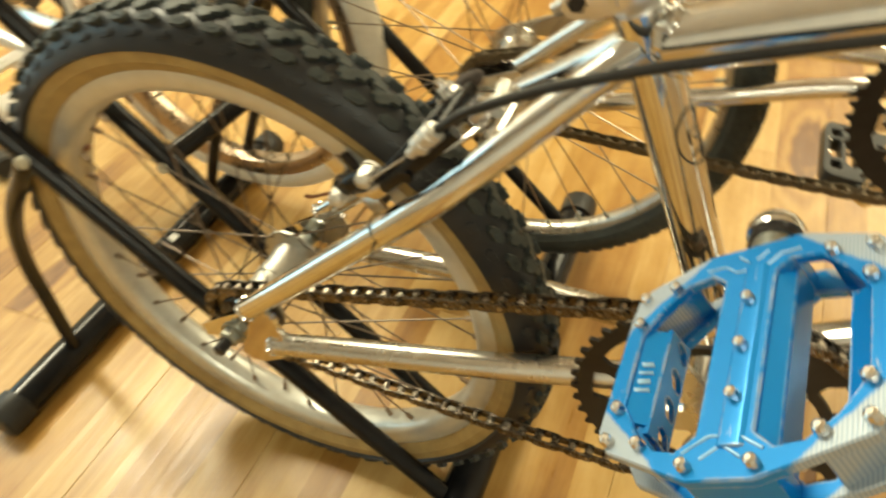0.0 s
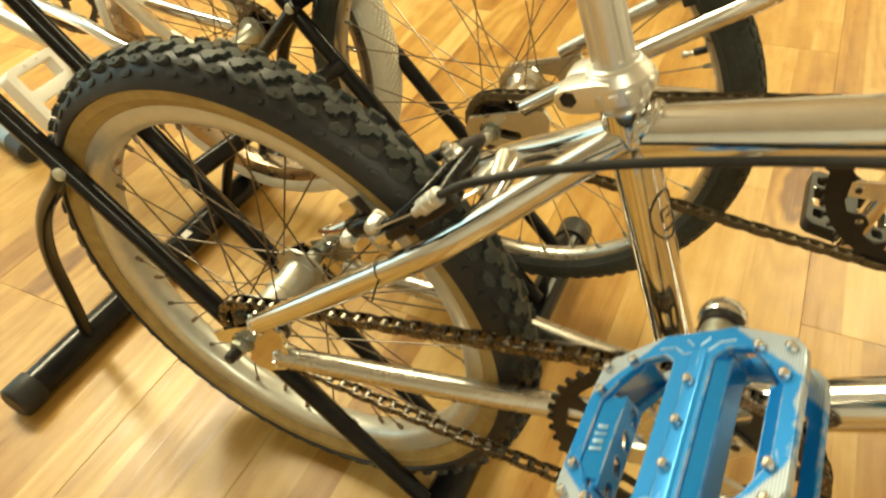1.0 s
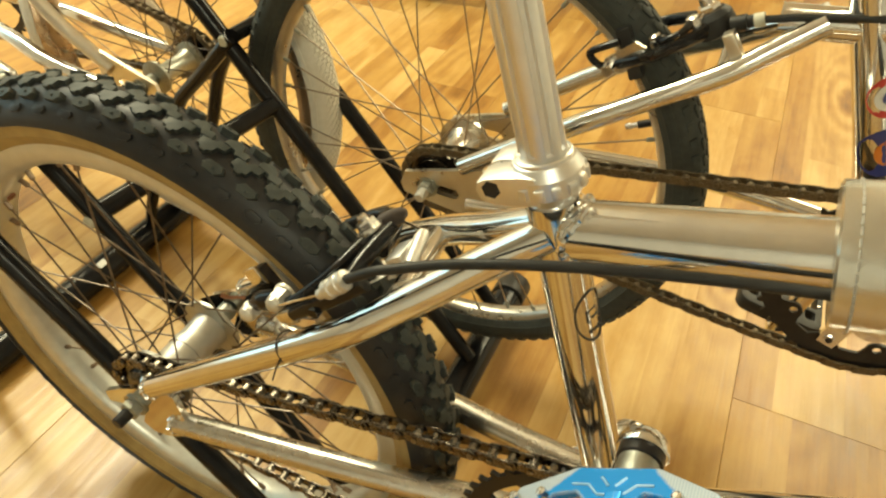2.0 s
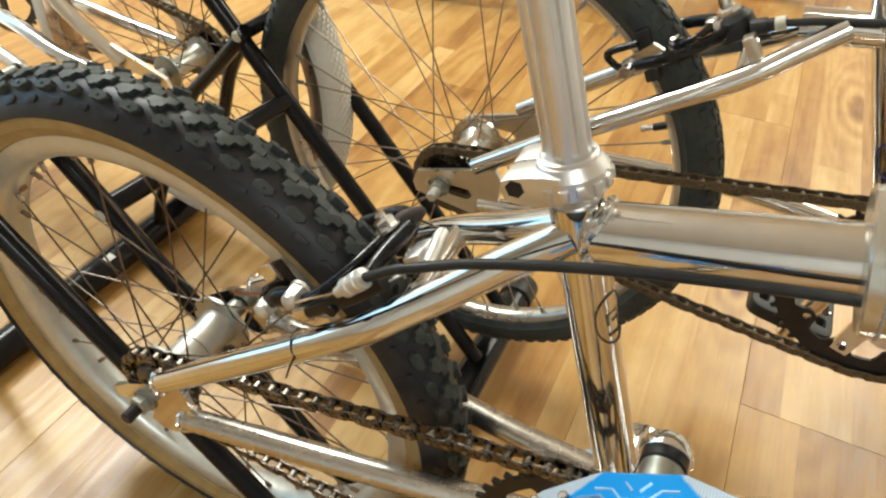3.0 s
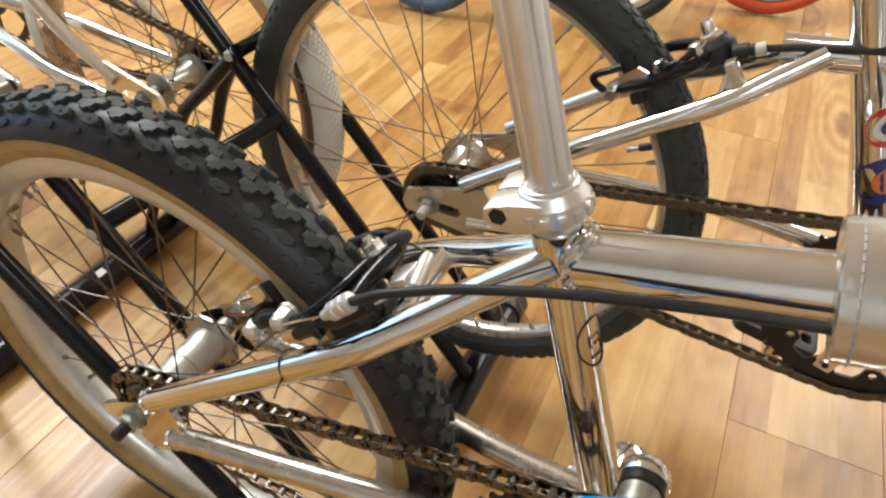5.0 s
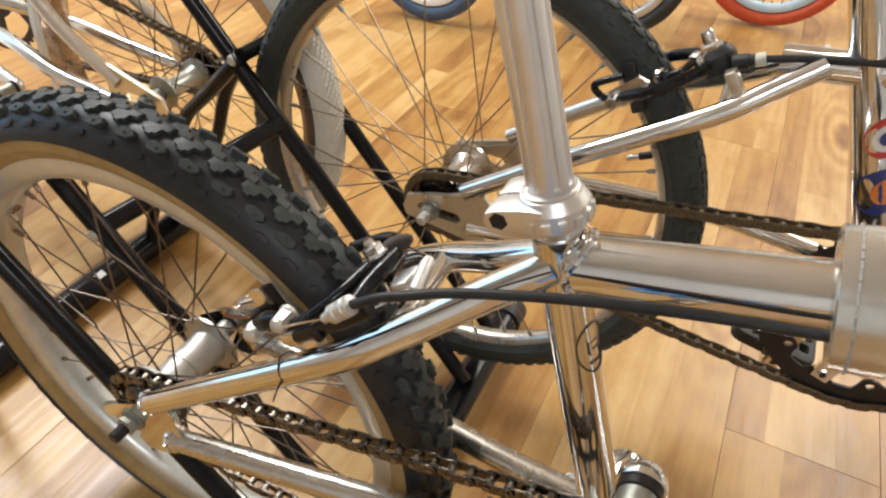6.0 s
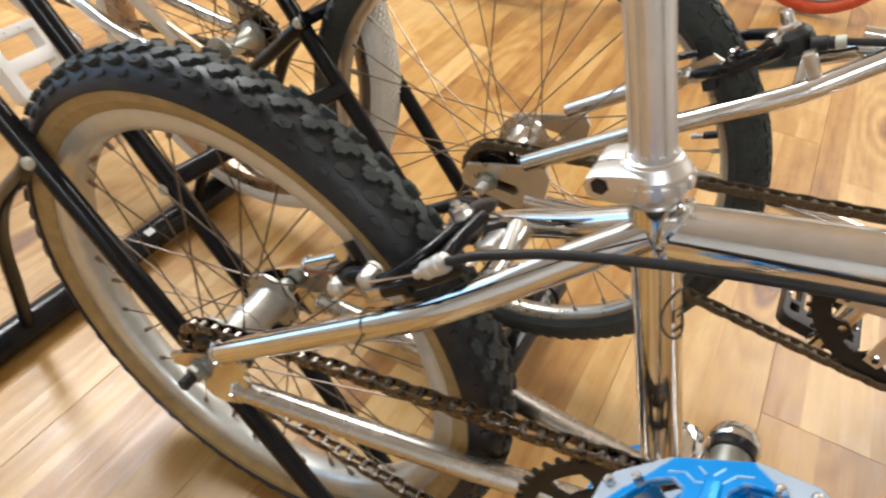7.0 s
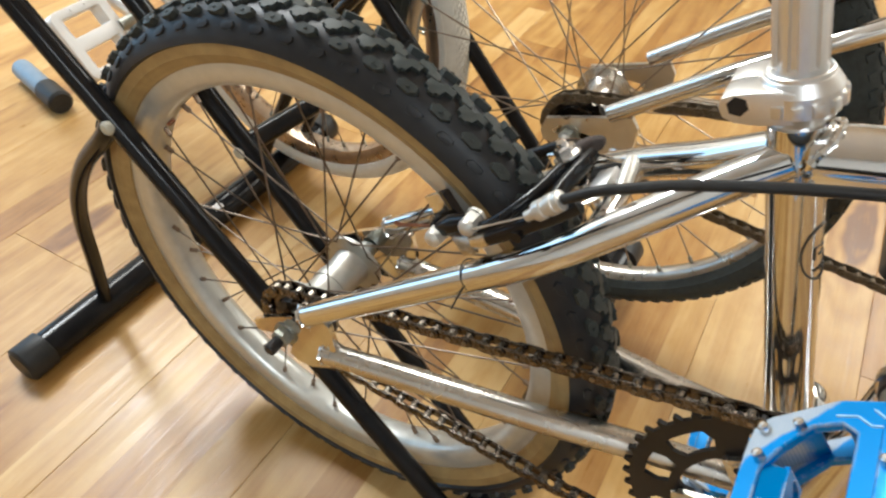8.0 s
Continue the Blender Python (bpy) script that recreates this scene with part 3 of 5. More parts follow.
def chain(bike, c1, r1, c2, r2, y, mat, sag=0.0):
    """A roller chain round two sprockets, one object to a link."""
    c1, c2 = Vector(c1), Vector(c2)
    d = c2 - c1
    base, dist = math.atan2(d.y, d.x), d.length
    beta = math.acos((r1 - r2) / dist)
    n = lambda a: Vector((math.cos(a), math.sin(a)))
    pts = []
    for k in range(25):
        a = base + beta + (2 * math.pi - 2 * beta) * k / 24
        pts.append(c1 + r1 * n(a))
    low_a, low_b = pts[-1], c2 + r2 * n(base - beta)
    for k in range(1, 12):
        u = k / 12
        pts.append(low_a.lerp(low_b, u) + Vector((0, -sag * 4 * u * (1 - u))))
    for k in range(25):
        a = base - beta + 2 * beta * k / 24
        pts.append(c2 + r2 * n(a))
    pts.append(pts[0])
    cum = [0.0]
    for a, b in zip(pts, pts[1:]):
        cum.append(cum[-1] + (b - a).length)
    count = 2 * round(cum[-1] / 0.0127 / 2)
    pitch = cum[-1] / count

    def at(s):
        s %= cum[-1]
        k = max(i for i in range(len(cum) - 1) if cum[i] <= s)
        return pts[k].lerp(pts[k + 1], (s - cum[k]) / max(1e-9, cum[k + 1] - cum[k]))

    joints = [at(k * pitch) for k in range(count)]
    bm = B()
    for p in joints:
        lathe(bm, [(0.0012, -0.0064), (0.0019, -0.0061), (0.0019, -0.0031), (0.0031, -0.0027), (0.0031, 0.0027), (0.0019, 0.0031), (0.0019, 0.0061), (0.0012, 0.0064)], 10, Matrix.Translation((p.x, y, p.y)))
    root = part("chain", bm, CHAINPIN if mat == CHAINMAT else mat, bike, "oily steel roller chain" if mat == CHAINMAT else "dull brown roller chain")
    inner, outer = link_mesh(0.0034, mat, pitch), link_mesh(0.0047, mat, pitch)
    for k in range(count):
        a, b = joints[k], joints[(k + 1) % count]
        mid = (a + b) / 2
        ang = math.atan2((b - a).y, (b - a).x)
        piece("link", outer if k % 2 else inner, Matrix.Translation((mid.x, y, mid.y)) @ Matrix.Rotation(-ang, 4, "Y"), root)


# ---- drive ----
def chainring(bike, at, y, r, teeth, mat, spider=None, turn=-103, pierced=False):
    """A toothed ring: with cutouts of its own, or open and bolted to a five-armed spider; pierced adds a row of rounded windows."""
    n, holes = 5, []
    reach = r * 0.563 if pierced else 0.0605

    def window(lo, hi, mid, arc):
        steps = (-1, -0.5, 0, 0.5, 1)
        mean = (lo + hi) / 2
        return ([(hi * math.cos(mid + arc * 0.8 * f), hi * math.sin(mid + arc * 0.8 * f)) for f in steps] + [(mean * math.cos(mid + arc), mean * math.sin(mid + arc))]
                + [(lo * math.cos(mid - arc * 0.8 * f), lo * math.sin(mid - arc * 0.8 * f)) for f in steps] + [(mean * math.cos(mid - arc), mean * math.sin(mid - arc))])

    for k in range(n):
        a0 = 2 * math.pi * k / n
        if spider is None:
            holes.append(window(r * 0.43, r * 0.84, a0 + 0.3, 0.52))
        elif pierced:
            holes.append(window(r * 0.675, r * 0.845, a0 + radians(turn + 53), radians(11.5)))
            holes.append(window(r * 0.680, r * 0.850, a0 + radians(turn + 21), radians(13.5)))
        else:
            a = a0 + math.pi / n + radians(turn)
            holes.append(ring_pts(0.0036, 12, r * 0.715 * math.cos(a), r * 0.715 * math.sin(a)))
    if spider is not None:
        bore = []
        if pierced:
            lobe = [(-13, 0.605), (-9, 0.575), (-8, 0.50), (0, 0.485), (8, 0.50), (9, 0.575), (13, 0.605), (20, 0.61), (28, 0.61), (36, 0.61), (44, 0.61), (52, 0.61)]
            turns = [(72 * k, f, q) for k in range(n) for f, q in lobe]
        else:
            lobe = ((-18, 0.775), (-12, 0.775), (-8.5, 0.72), (-6, 0.66), (-3, 0.642), (3, 0.642), (6, 0.66), (8.5, 0.72), (12, 0.775))
            turns = [(36 * k, f, q) for k in range(2 * n) for f, q in lobe]
        for base, f, q in turns:
            a = radians(base + turn + f)
            bore.append((r * q * math.cos(a), r * q * math.sin(a)))
        holes.append(bore)
    ob = part("chainring", plate(B(), cog_outline(r, teeth), y - 0.0015, y + 0.0015, None, holes), mat, bike, "toothed black steel chainring")
    ob.matrix_local = Matrix.Translation((at[0], 0, at[1]))
    if spider is not None:
        part("spider", lathe(B(), [(0.012, y - 0.008), (0.021, y - 0.007), (0.021, y + 0.003), (0.012, y + 0.004)], 28), spider, ob, "chromed five-armed spider")
        for k in range(n):
            a0 = 2 * math.pi * k / n + radians(turn)
            m = Matrix.Rotation(-a0, 4, "Y")
            bm = plate(B(), [(0.016, -0.010), (reach - 0.0025, -0.0085), (reach + 0.0065, -0.0075), (reach + 0.0075, 0.0075), (reach - 0.0025, 0.0085), (0.016, 0.010)], y - 0.0065, y - 0.0025, m)
            lathe(bm, [(0.0045, y - 0.0078), (0.0045, y + 0.003), (0.003, y + 0.0035)], 10, m @ Matrix.Translation((reach, 0, 0)))
            part("spider_arm", bm, spider, ob)
            part("chainring_bolt", lathe(B(), [(0.0030, y - 0.0080), (0.0030, y - 0.0085)], 6, m @ Matrix.Translation((reach, 0, 0))), BLACKMETAL, ob)
    return ob


def cage_plate(z0, z1, rail=0.0402):
    """One face of the platform cage, with a window on each side of the axle reaching out to the rail."""
    out = [(0.018, 0.0505), (0.0425, 0.0400), (0.0470, 0.0340), (0.0480, 0.0235), (0.0482, -0.0290), (0.0425, -0.0375), (0.0105, -0.0500)]
    out += [(-x, y) for x, y in out[::-1]]
    hole = [(0.0096, 0.0340), (0.0150, 0.0385), (0.0248, 0.0365), (0.0340, 0.0262), (rail, 0.0155), (rail, -0.0175), (0.0325, -0.0300), (0.0240, -0.0378), (0.0160, -0.0390), (0.0096, -0.0335)]
    bm = plate(B(), out, z0, z1, None, [[(f * x, y) for x, y in hole] for f in (1, -1)])
    bmesh.ops.transform(bm, matrix=Matrix(((1, 0, 0, 0), (0, 0, 1, 0), (0, 1, 0, 0), (0, 0, 0, 1))), verts=bm.verts)
    bm.normal_update()
    edges = [e for e in bm.edges if len(e.link_faces) == 2 and e.calc_face_angle(0.0) > 1.2]
    bmesh.ops.bevel(bm, geom=edges, offset=0.0006, segments=1, affect="EDGES")
    return bm


PINS = [(f * x, g * y) for x, y in ((0.0292, 0.0359), (0.0421, 0.0335), (0.0413, 0.0199)) for f in (1, -1) for g in (1, -1)] + [(-0.0109, -0.0451), (0.0109, -0.0451), (0.0, 0.0205), (0.0, -0.0005), (0.0, -0.0210)]


def pedal(bike, m, mat, pins=True, label=""):
    """Local x runs along the crank's swing, y along the axle towards the crank, z up."""
    half_body = [(-0.0040, 0.0), (-0.0038, 0.0062), (-0.0012, 0.0125), (0.0056, 0.0125), (0.0150, 0.0060), (0.0152, 0.0)]
    bm = plate(B(), half_body + [(x, -z) for x, z in half_body[-2:0:-1]], -0.039, 0.039)
    bm.normal_update()
    bmesh.ops.bevel(bm, geom=[e for e in bm.edges if len(e.link_faces) == 2 and e.calc_face_angle(0.0) > 0.4], offset=0.0005, segments=1, affect="EDGES")
    ob = part("pedal", bm, mat, bike, label, 25)
    ob.matrix_local = m
    part("cage_plate", cage_plate(0.0072, 0.0115), mat, ob, "", 25)
    part("cage_plate", cage_plate(-0.0115, -0.0075, 0.0415), mat, ob, "", 25)
    for y, d in ((-0.0430, 0.0085), (0.0440, 0.0090)):
        part("end_block", box(B(), 0.030, d, 0.0225, Matrix.Translation((0, y, 0)), 0.002), mat, ob)
    for f in (-1, 1):
        # the long side walls, pierced by a row of slots below the top rail
        wall = plate(B(), [(-0.0260, -0.0080), (0.0215, -0.0080), (0.0215, 0.0052), (-0.0260, 0.0052)], -0.0011, 0.0011, None,
                     [[(-0.0040 + 0.0125 * k + dx, -0.0035 + dz) for dx, dz in ((-0.0042, -0.0022), (-0.0022, -0.0038), (0.0032, -0.0016), (0.0046, 0.0018), (0.0026, 0.0036), (-0.0030, 0.0014))] for k in (-1.55, -0.5, 0.55, 1.6)])
        bmesh.ops.transform(wall, matrix=Matrix.Translation((f * 0.0335, 0, 0)) @ Matrix.Rotation(radians(90), 4, "Z"), verts=wall.verts)
        part("side_wall", wall, mat, ob)
        # sloping ledges from the rails down to those walls
        part("side_ledge", plate(B(), [(f * 0.0412, 0.0104), (f * 0.0326, 0.0050), (f * 0.0336, 0.0034), (f * 0.0412, 0.0080)], -0.0230, 0.0200), mat, ob)
        part("corner_web", box(B(), 0.022, 0.0040, 0.0180, Matrix.Translation((f * 0.0350, -0.0330, 0)) @ Matrix.Rotation(radians(f * 38), 4, "Z"), 0.001), mat, ob)
        part("corner_web", box(B(), 0.022, 0.0040, 0.0180, Matrix.Translation((f * 0.0345, 0.0360, 0)) @ Matrix.Rotation(radians(-f * 32), 4, "Z"), 0.001), mat, ob)
    # shallow raised lines on the two ends of the top face
    for line in ([(-0.0175, 0.0420), (-0.0100, 0.0420), (-0.0050, 0.0375), (0.0060, 0.0375), (0.0110, 0.0420), (0.0180, 0.0420)], [(-0.0050, 0.0455), (-0.0010, 0.0415)], [(0.0060, 0.0455), (0.0020, 0.0415)],
                 [(-0.0130, -0.0400), (-0.0045, -0.0345), (0.0045, -0.0345), (0.0130, -0.0400)], [(-0.0065, -0.0425), (-0.0010, -0.0385)], [(0.0065, -0.0425), (0.0010, -0.0385)]):
        part("raised_line", tube(B(), [(x, y, 0.0115) for x, y in line], 0.0006, 6, smooth=False), WORNBLUE, ob, "pale worn raised line")
    # pale rubbed print on the ledge, too worn to read
    for k, (y, w) in enumerate(((-0.0090, 0.0016), (-0.0052, 0.0022), (-0.0012, 0.0014), (0.0026, 0.0020))):
        part("worn_mark", box(B(), 0.0052 - 0.0008 * (k % 2), w, 0.0005, Matrix.Translation((-0.0371, y, 0.0081)) @ Matrix.Rotation(radians(32), 4, "Y") @ Matrix.Rotation(radians(14), 4, "Z"), 0.0001), WORNBLUE, ob, "pale worn mark")
    if pins:
        bm = B()
        lathe(bm, [(0.0024, 0.0), (0.0024, 0.0026), (0.0020, 0.0036), (0.0010, 0.0042)], 10)
        bmesh.ops.transform(bm, matrix=Matrix.Rotation(radians(90), 4, "X"), verts=bm.verts)
        me = finish(bm, "pin", BRIGHT)
        for x, y in PINS:
            for f in (1, -1):
                h = 0.0122 if abs(x) < 0.005 else 0.0112
                piece("pin", me, Matrix.Translation((x + (0.0022 if h > 0.012 else 0.0), y, f * h)) @ Matrix.Rotation(0 if f > 0 else math.pi, 4, "X"), ob)
    return ob


def moulded_pedal(bike, m, mat, windows, label, Wd=0.0470, thick=0.011):
    """A one-piece plastic platform with rounded corners and windows through it."""
    L, c = 0.0460, 0.012
    out = []
    for sx, sz, a0 in ((1, 1, 0), (-1, 1, 90), (-1, -1, 180), (1, -1, 270)):
        out += [(sx * (L - c) + c * math.cos(radians(a0 + 22.5 * k)), sz * (Wd - c) + c * math.sin(radians(a0 + 22.5 * k))) for k in range(5)]
    holes = [[(f * (cx + dx), cz + dz) for dx, dz in ((-hw, -hh + 0.002), (-hw + 0.002, -hh), (hw - 0.002, -hh), (hw, -hh + 0.002), (hw, hh - 0.002), (hw - 0.002, hh), (-hw + 0.002, hh), (-hw, hh - 0.002))] for f in (1, -1) for cx, cz, hw, hh in windows]
    bm = plate(B(), out, -thick, thick, None, holes)
    bm.normal_update()
    edges = [e for e in bm.edges if len(e.link_faces) == 2 and e.calc_face_angle(0.0) > 1.2]
    bmesh.ops.bevel(bm, geom=edges, offset=0.0016, segments=2, affect="EDGES", profile=0.6)
    bmesh.ops.transform(bm, matrix=Matrix.Rotation(radians(-90), 4, "X"), verts=bm.verts)
    ob = part("pedal", bm, mat, bike, label, 35)
    ob.matrix_local = m
    part("pedal_spindle", lathe(B(), [(0.0065, Wd - 0.002), (0.0065, Wd + 0.009), (0.005, Wd + 0.013)], 16), BRIGHT, ob)
    stud = lathe(B(), [(0.0016, 0.0), (0.0016, 0.0018), (0.0010, 0.0022)], 8)
    bmesh.ops.transform(stud, matrix=Matrix.Rotation(radians(90), 4, "X"), verts=stud.verts)
    me = finish(stud, "stud", BRIGHT if mat == BLACKPLASTIC else mat)
    for x in (-0.0405, 0.0405):
        for y in (-0.012, 0.012):
            piece("stud", me, Matrix.Translation((x, y, thick - 0.0002)), ob)
    return ob


def crank(bike, bb, y, ang, length, mat):
    """A tubular arm from the axle to the pedal boss, ang in degrees from straight ahead."""
    e = Vector((bb[0] + length * math.cos(radians(ang)), y, bb[1] + length * math.sin(radians(ang))))
    c = Vector((bb[0], y, bb[1]))
    d = (e - c).normalized()
    bm = B()
    sg = -1 if y < 0 else 1
    back = Vector((0, -sg * 0.004, 0))
    tube(bm, [c, c.lerp(e, 0.5) + back * 0.5, e + back], [0.0125, 0.0112, 0.0096], 18, smooth=False)
    lathe(bm, [(0.002, -0.013), (0.0165, -0.012), (0.0175, -0.009), (0.0175, 0.009), (0.0165, 0.012), (0.002, 0.013)], 24, Matrix.Translation(c))
    ob = part("crank_arm", bm, mat, bike, "chromed tubular crank arm")
    bm = B()
    lathe(bm, [(0.001, -sg * 0.0100), (0.0064, -sg * 0.0094), (0.0096, -sg * 0.0074), (0.0111, -sg * 0.0040), (0.0113, -sg * 0.0006), (0.0108, sg * 0.0006), (0.001, sg * 0.0010)], 32, Matrix.Translation(e))
    part("pedal_boss", bm, mat, ob)
    # Black ring stands in for the shade in the gap behind the axle.
    bm = B()
    tube(bm, [e, e + Vector((0, sg * 0.0048, 0)), e + Vector((0, sg * 0.0056, 0))], [0.0098, 0.0098, 0.0088], 20, smooth=False)
    part("gap_ring", bm, BLACKMETAL, ob, "black ring for the shaded gap")
    part("pedal_axle", tube(B(), [e + Vector((0, sg * 0.0050, 0)), e + Vector((0, sg * 0.0300, 0))], 0.0087, 20, smooth=False), ZINC, ob, "grey steel pedal axle")
    return e


# ---- frame pieces ----
def nut(bm, at, axis_y, r=0.0085, h=0.008, stud=0.012):
    sg = axis_y
    lathe(bm, [(r * 1.25, 0), (r * 1.25, sg * 0.0016)], 20, Matrix.Translation(at))
    lathe(bm, [(r, sg * 0.0014), (r, sg * h), (r * 0.8, sg * (h + 0.0012))], 6, Matrix.Translation(at))
    lathe(bm, [(0.0048, sg * h), (0.0048, sg * (h + stud)), (0.0038, sg * (h + stud + 0.001))], 12, Matrix.Translation(at))


def rear_drop(bike, at, sg, mat, style):
    """The rear dropout plate on one side, with its slot."""
    x, z = at
    y = sg * 0.0585
    if style == "long":
        out = [(x - 0.026, z - 0.014), (x - 0.030, z - 0.004), (x - 0.026, z + 0.010), (x + 0.004, z + 0.020), (x + 0.055, z + 0.036), (x + 0.062, z + 0.026), (x + 0.060, z - 0.020), (x + 0.044, z - 0.022)]
        hole = [(x - 0.010, z - 0.0055), (x + 0.030, z - 0.0055), (x + 0.034, z), (x + 0.030, z + 0.0055), (x - 0.010, z + 0.0055), (x - 0.014, z)]
        bm = plate(B(), out, y - 0.0025, y + 0.0025, None, [hole])
    else:
        out = [(x + a, z + b) for a, b in ((-0.034, -0.003), (-0.012, 0.0125), (0.015, 0.028), (0.034, 0.040), (0.046, 0.034), (0.050, 0.010), (0.041, -0.018), (0.022, -0.029), (0.008, -0.031), (0.000, -0.024), (0.006, -0.008), (0.009, -0.003), (0.007, 0.004), (-0.004, 0.000), (-0.013, -0.008), (-0.032, -0.014))]
        bm = plate(B(), out, y - 0.0025, y + 0.0025)
    part("dropout", bm, mat, bike)


def axle(bike, at, half=0.0612, tip=BLACKMETAL, look_of="dark threaded axle end"):
    bm = B()
    tube(bm, [(at[0], -half - 0.008, at[1]), (at[0], half + 0.008, at[1])], 0.0048, 12, smooth=False)
    for s in (-1, 1):
        nut(bm, (at[0], s * half, at[1]), s)
        lathe(bm, [(0.0085, s * 0.037), (0.0085, s * 0.054)], 12, Matrix.Translation((at[0], 0, at[1])))
    ob = part("axle", bm, ZINC, bike, "dull zinc axle with hex nuts")
    for s in (-1, 1):
        part("axle_end", tube(B(), [(at[0], s * (half + 0.0085), at[1]), (at[0], s * (half + 0.0200), at[1]), (at[0], s * (half + 0.0212), at[1])], [0.0052, 0.0052, 0.0042], 14, smooth=False), tip, ob, look_of)


def cog(bike, at, y, r, teeth):
    bm = plate(B(), cog_outline(r, teeth, 0.004), y - 0.0012, y + 0.0012, None, [ring_pts(r * 0.45, 16)])
    lathe(bm, [(0.0215, y - 0.004), (0.0225, y - 0.002), (0.0225, y + 0.010), (0.019, y + 0.011)], 28)
    ob = part("freewheel", bm, CHAINMAT, bike, "oily steel freewheel sprocket")
    ob.matrix_local = Matrix.Translation((at[0], 0, at[1]))


def seat_clamp(bike, m, post_r):
    """A turned collar whose two ears run out tangentially to the pinch bolt."""
    bm = B()
    turn = Matrix.Rotation(radians(90), 4, "X")
    lathe(bm, [(0.0134, -0.0140), (0.0152, -0.0140), (0.0186, -0.0088), (0.0192, -0.0080), (0.0192, 0.0022), (0.0186, 0.0032), (0.0158, 0.0078), (0.0150, 0.0080), (0.0149, 0.0098), (0.0140, 0.0104), (0.0135, 0.0090), (0.0113, 0.0090)], 56, m @ turn, closed=True)
    ob = part("seat_clamp", bm, ALLOY, bike, "satin alloy seat clamp with a pinch bolt", 24)
    side = [(0.001, -0.0105), (-0.014, -0.0112), (-0.0250, -0.0098), (-0.0305, -0.0066), (-0.0322, -0.0015), (-0.0305, 0.0032), (-0.0255, 0.0052), (-0.016, 0.0060), (-0.006, 0.0062), (0.001, 0.0050)]
    for y0, y1 in ((-0.0189, -0.0010), (0.0010, 0.0189)):
        ear = plate(B(), side, y0, y1)
        rim_edges = [e for e in ear.edges if abs(e.verts[0].co.y - e.verts[1].co.y) < 1e-6]
        bmesh.ops.bevel(ear, geom=rim_edges, offset=0.0014, segments=2, affect="EDGES", profile=0.6)
        bmesh.ops.transform(ear, matrix=m, verts=ear.verts)
        part("clamp_ear", ear, ALLOY, ob, "", 40)
    # The shade inside the bolt's hex socket is put in as solid black.
    bm = B()
    lathe(bm, [(0.0052, -0.0191), (0.0052, 0.0180)], 6, m @ Matrix.Translation((-0.0232, 0, -0.0008)) @ Matrix.Rotation(0.3, 4, "Y"))
    part("pinch_bolt", bm, BLACKMETAL, ob, "hex pinch bolt with its socket's shade in black")
    for k in range(8):
        a = radians(-108 + k * 25)
        bm = box(B(), 0.0042, 0.0048, 0.0062, m @ Matrix.Rotation(a, 4, "Z") @ Matrix.Translation((0.0190, 0, -0.0038)), 0.0005)
        part("clamp_tooth", bm, ALLOY, ob)


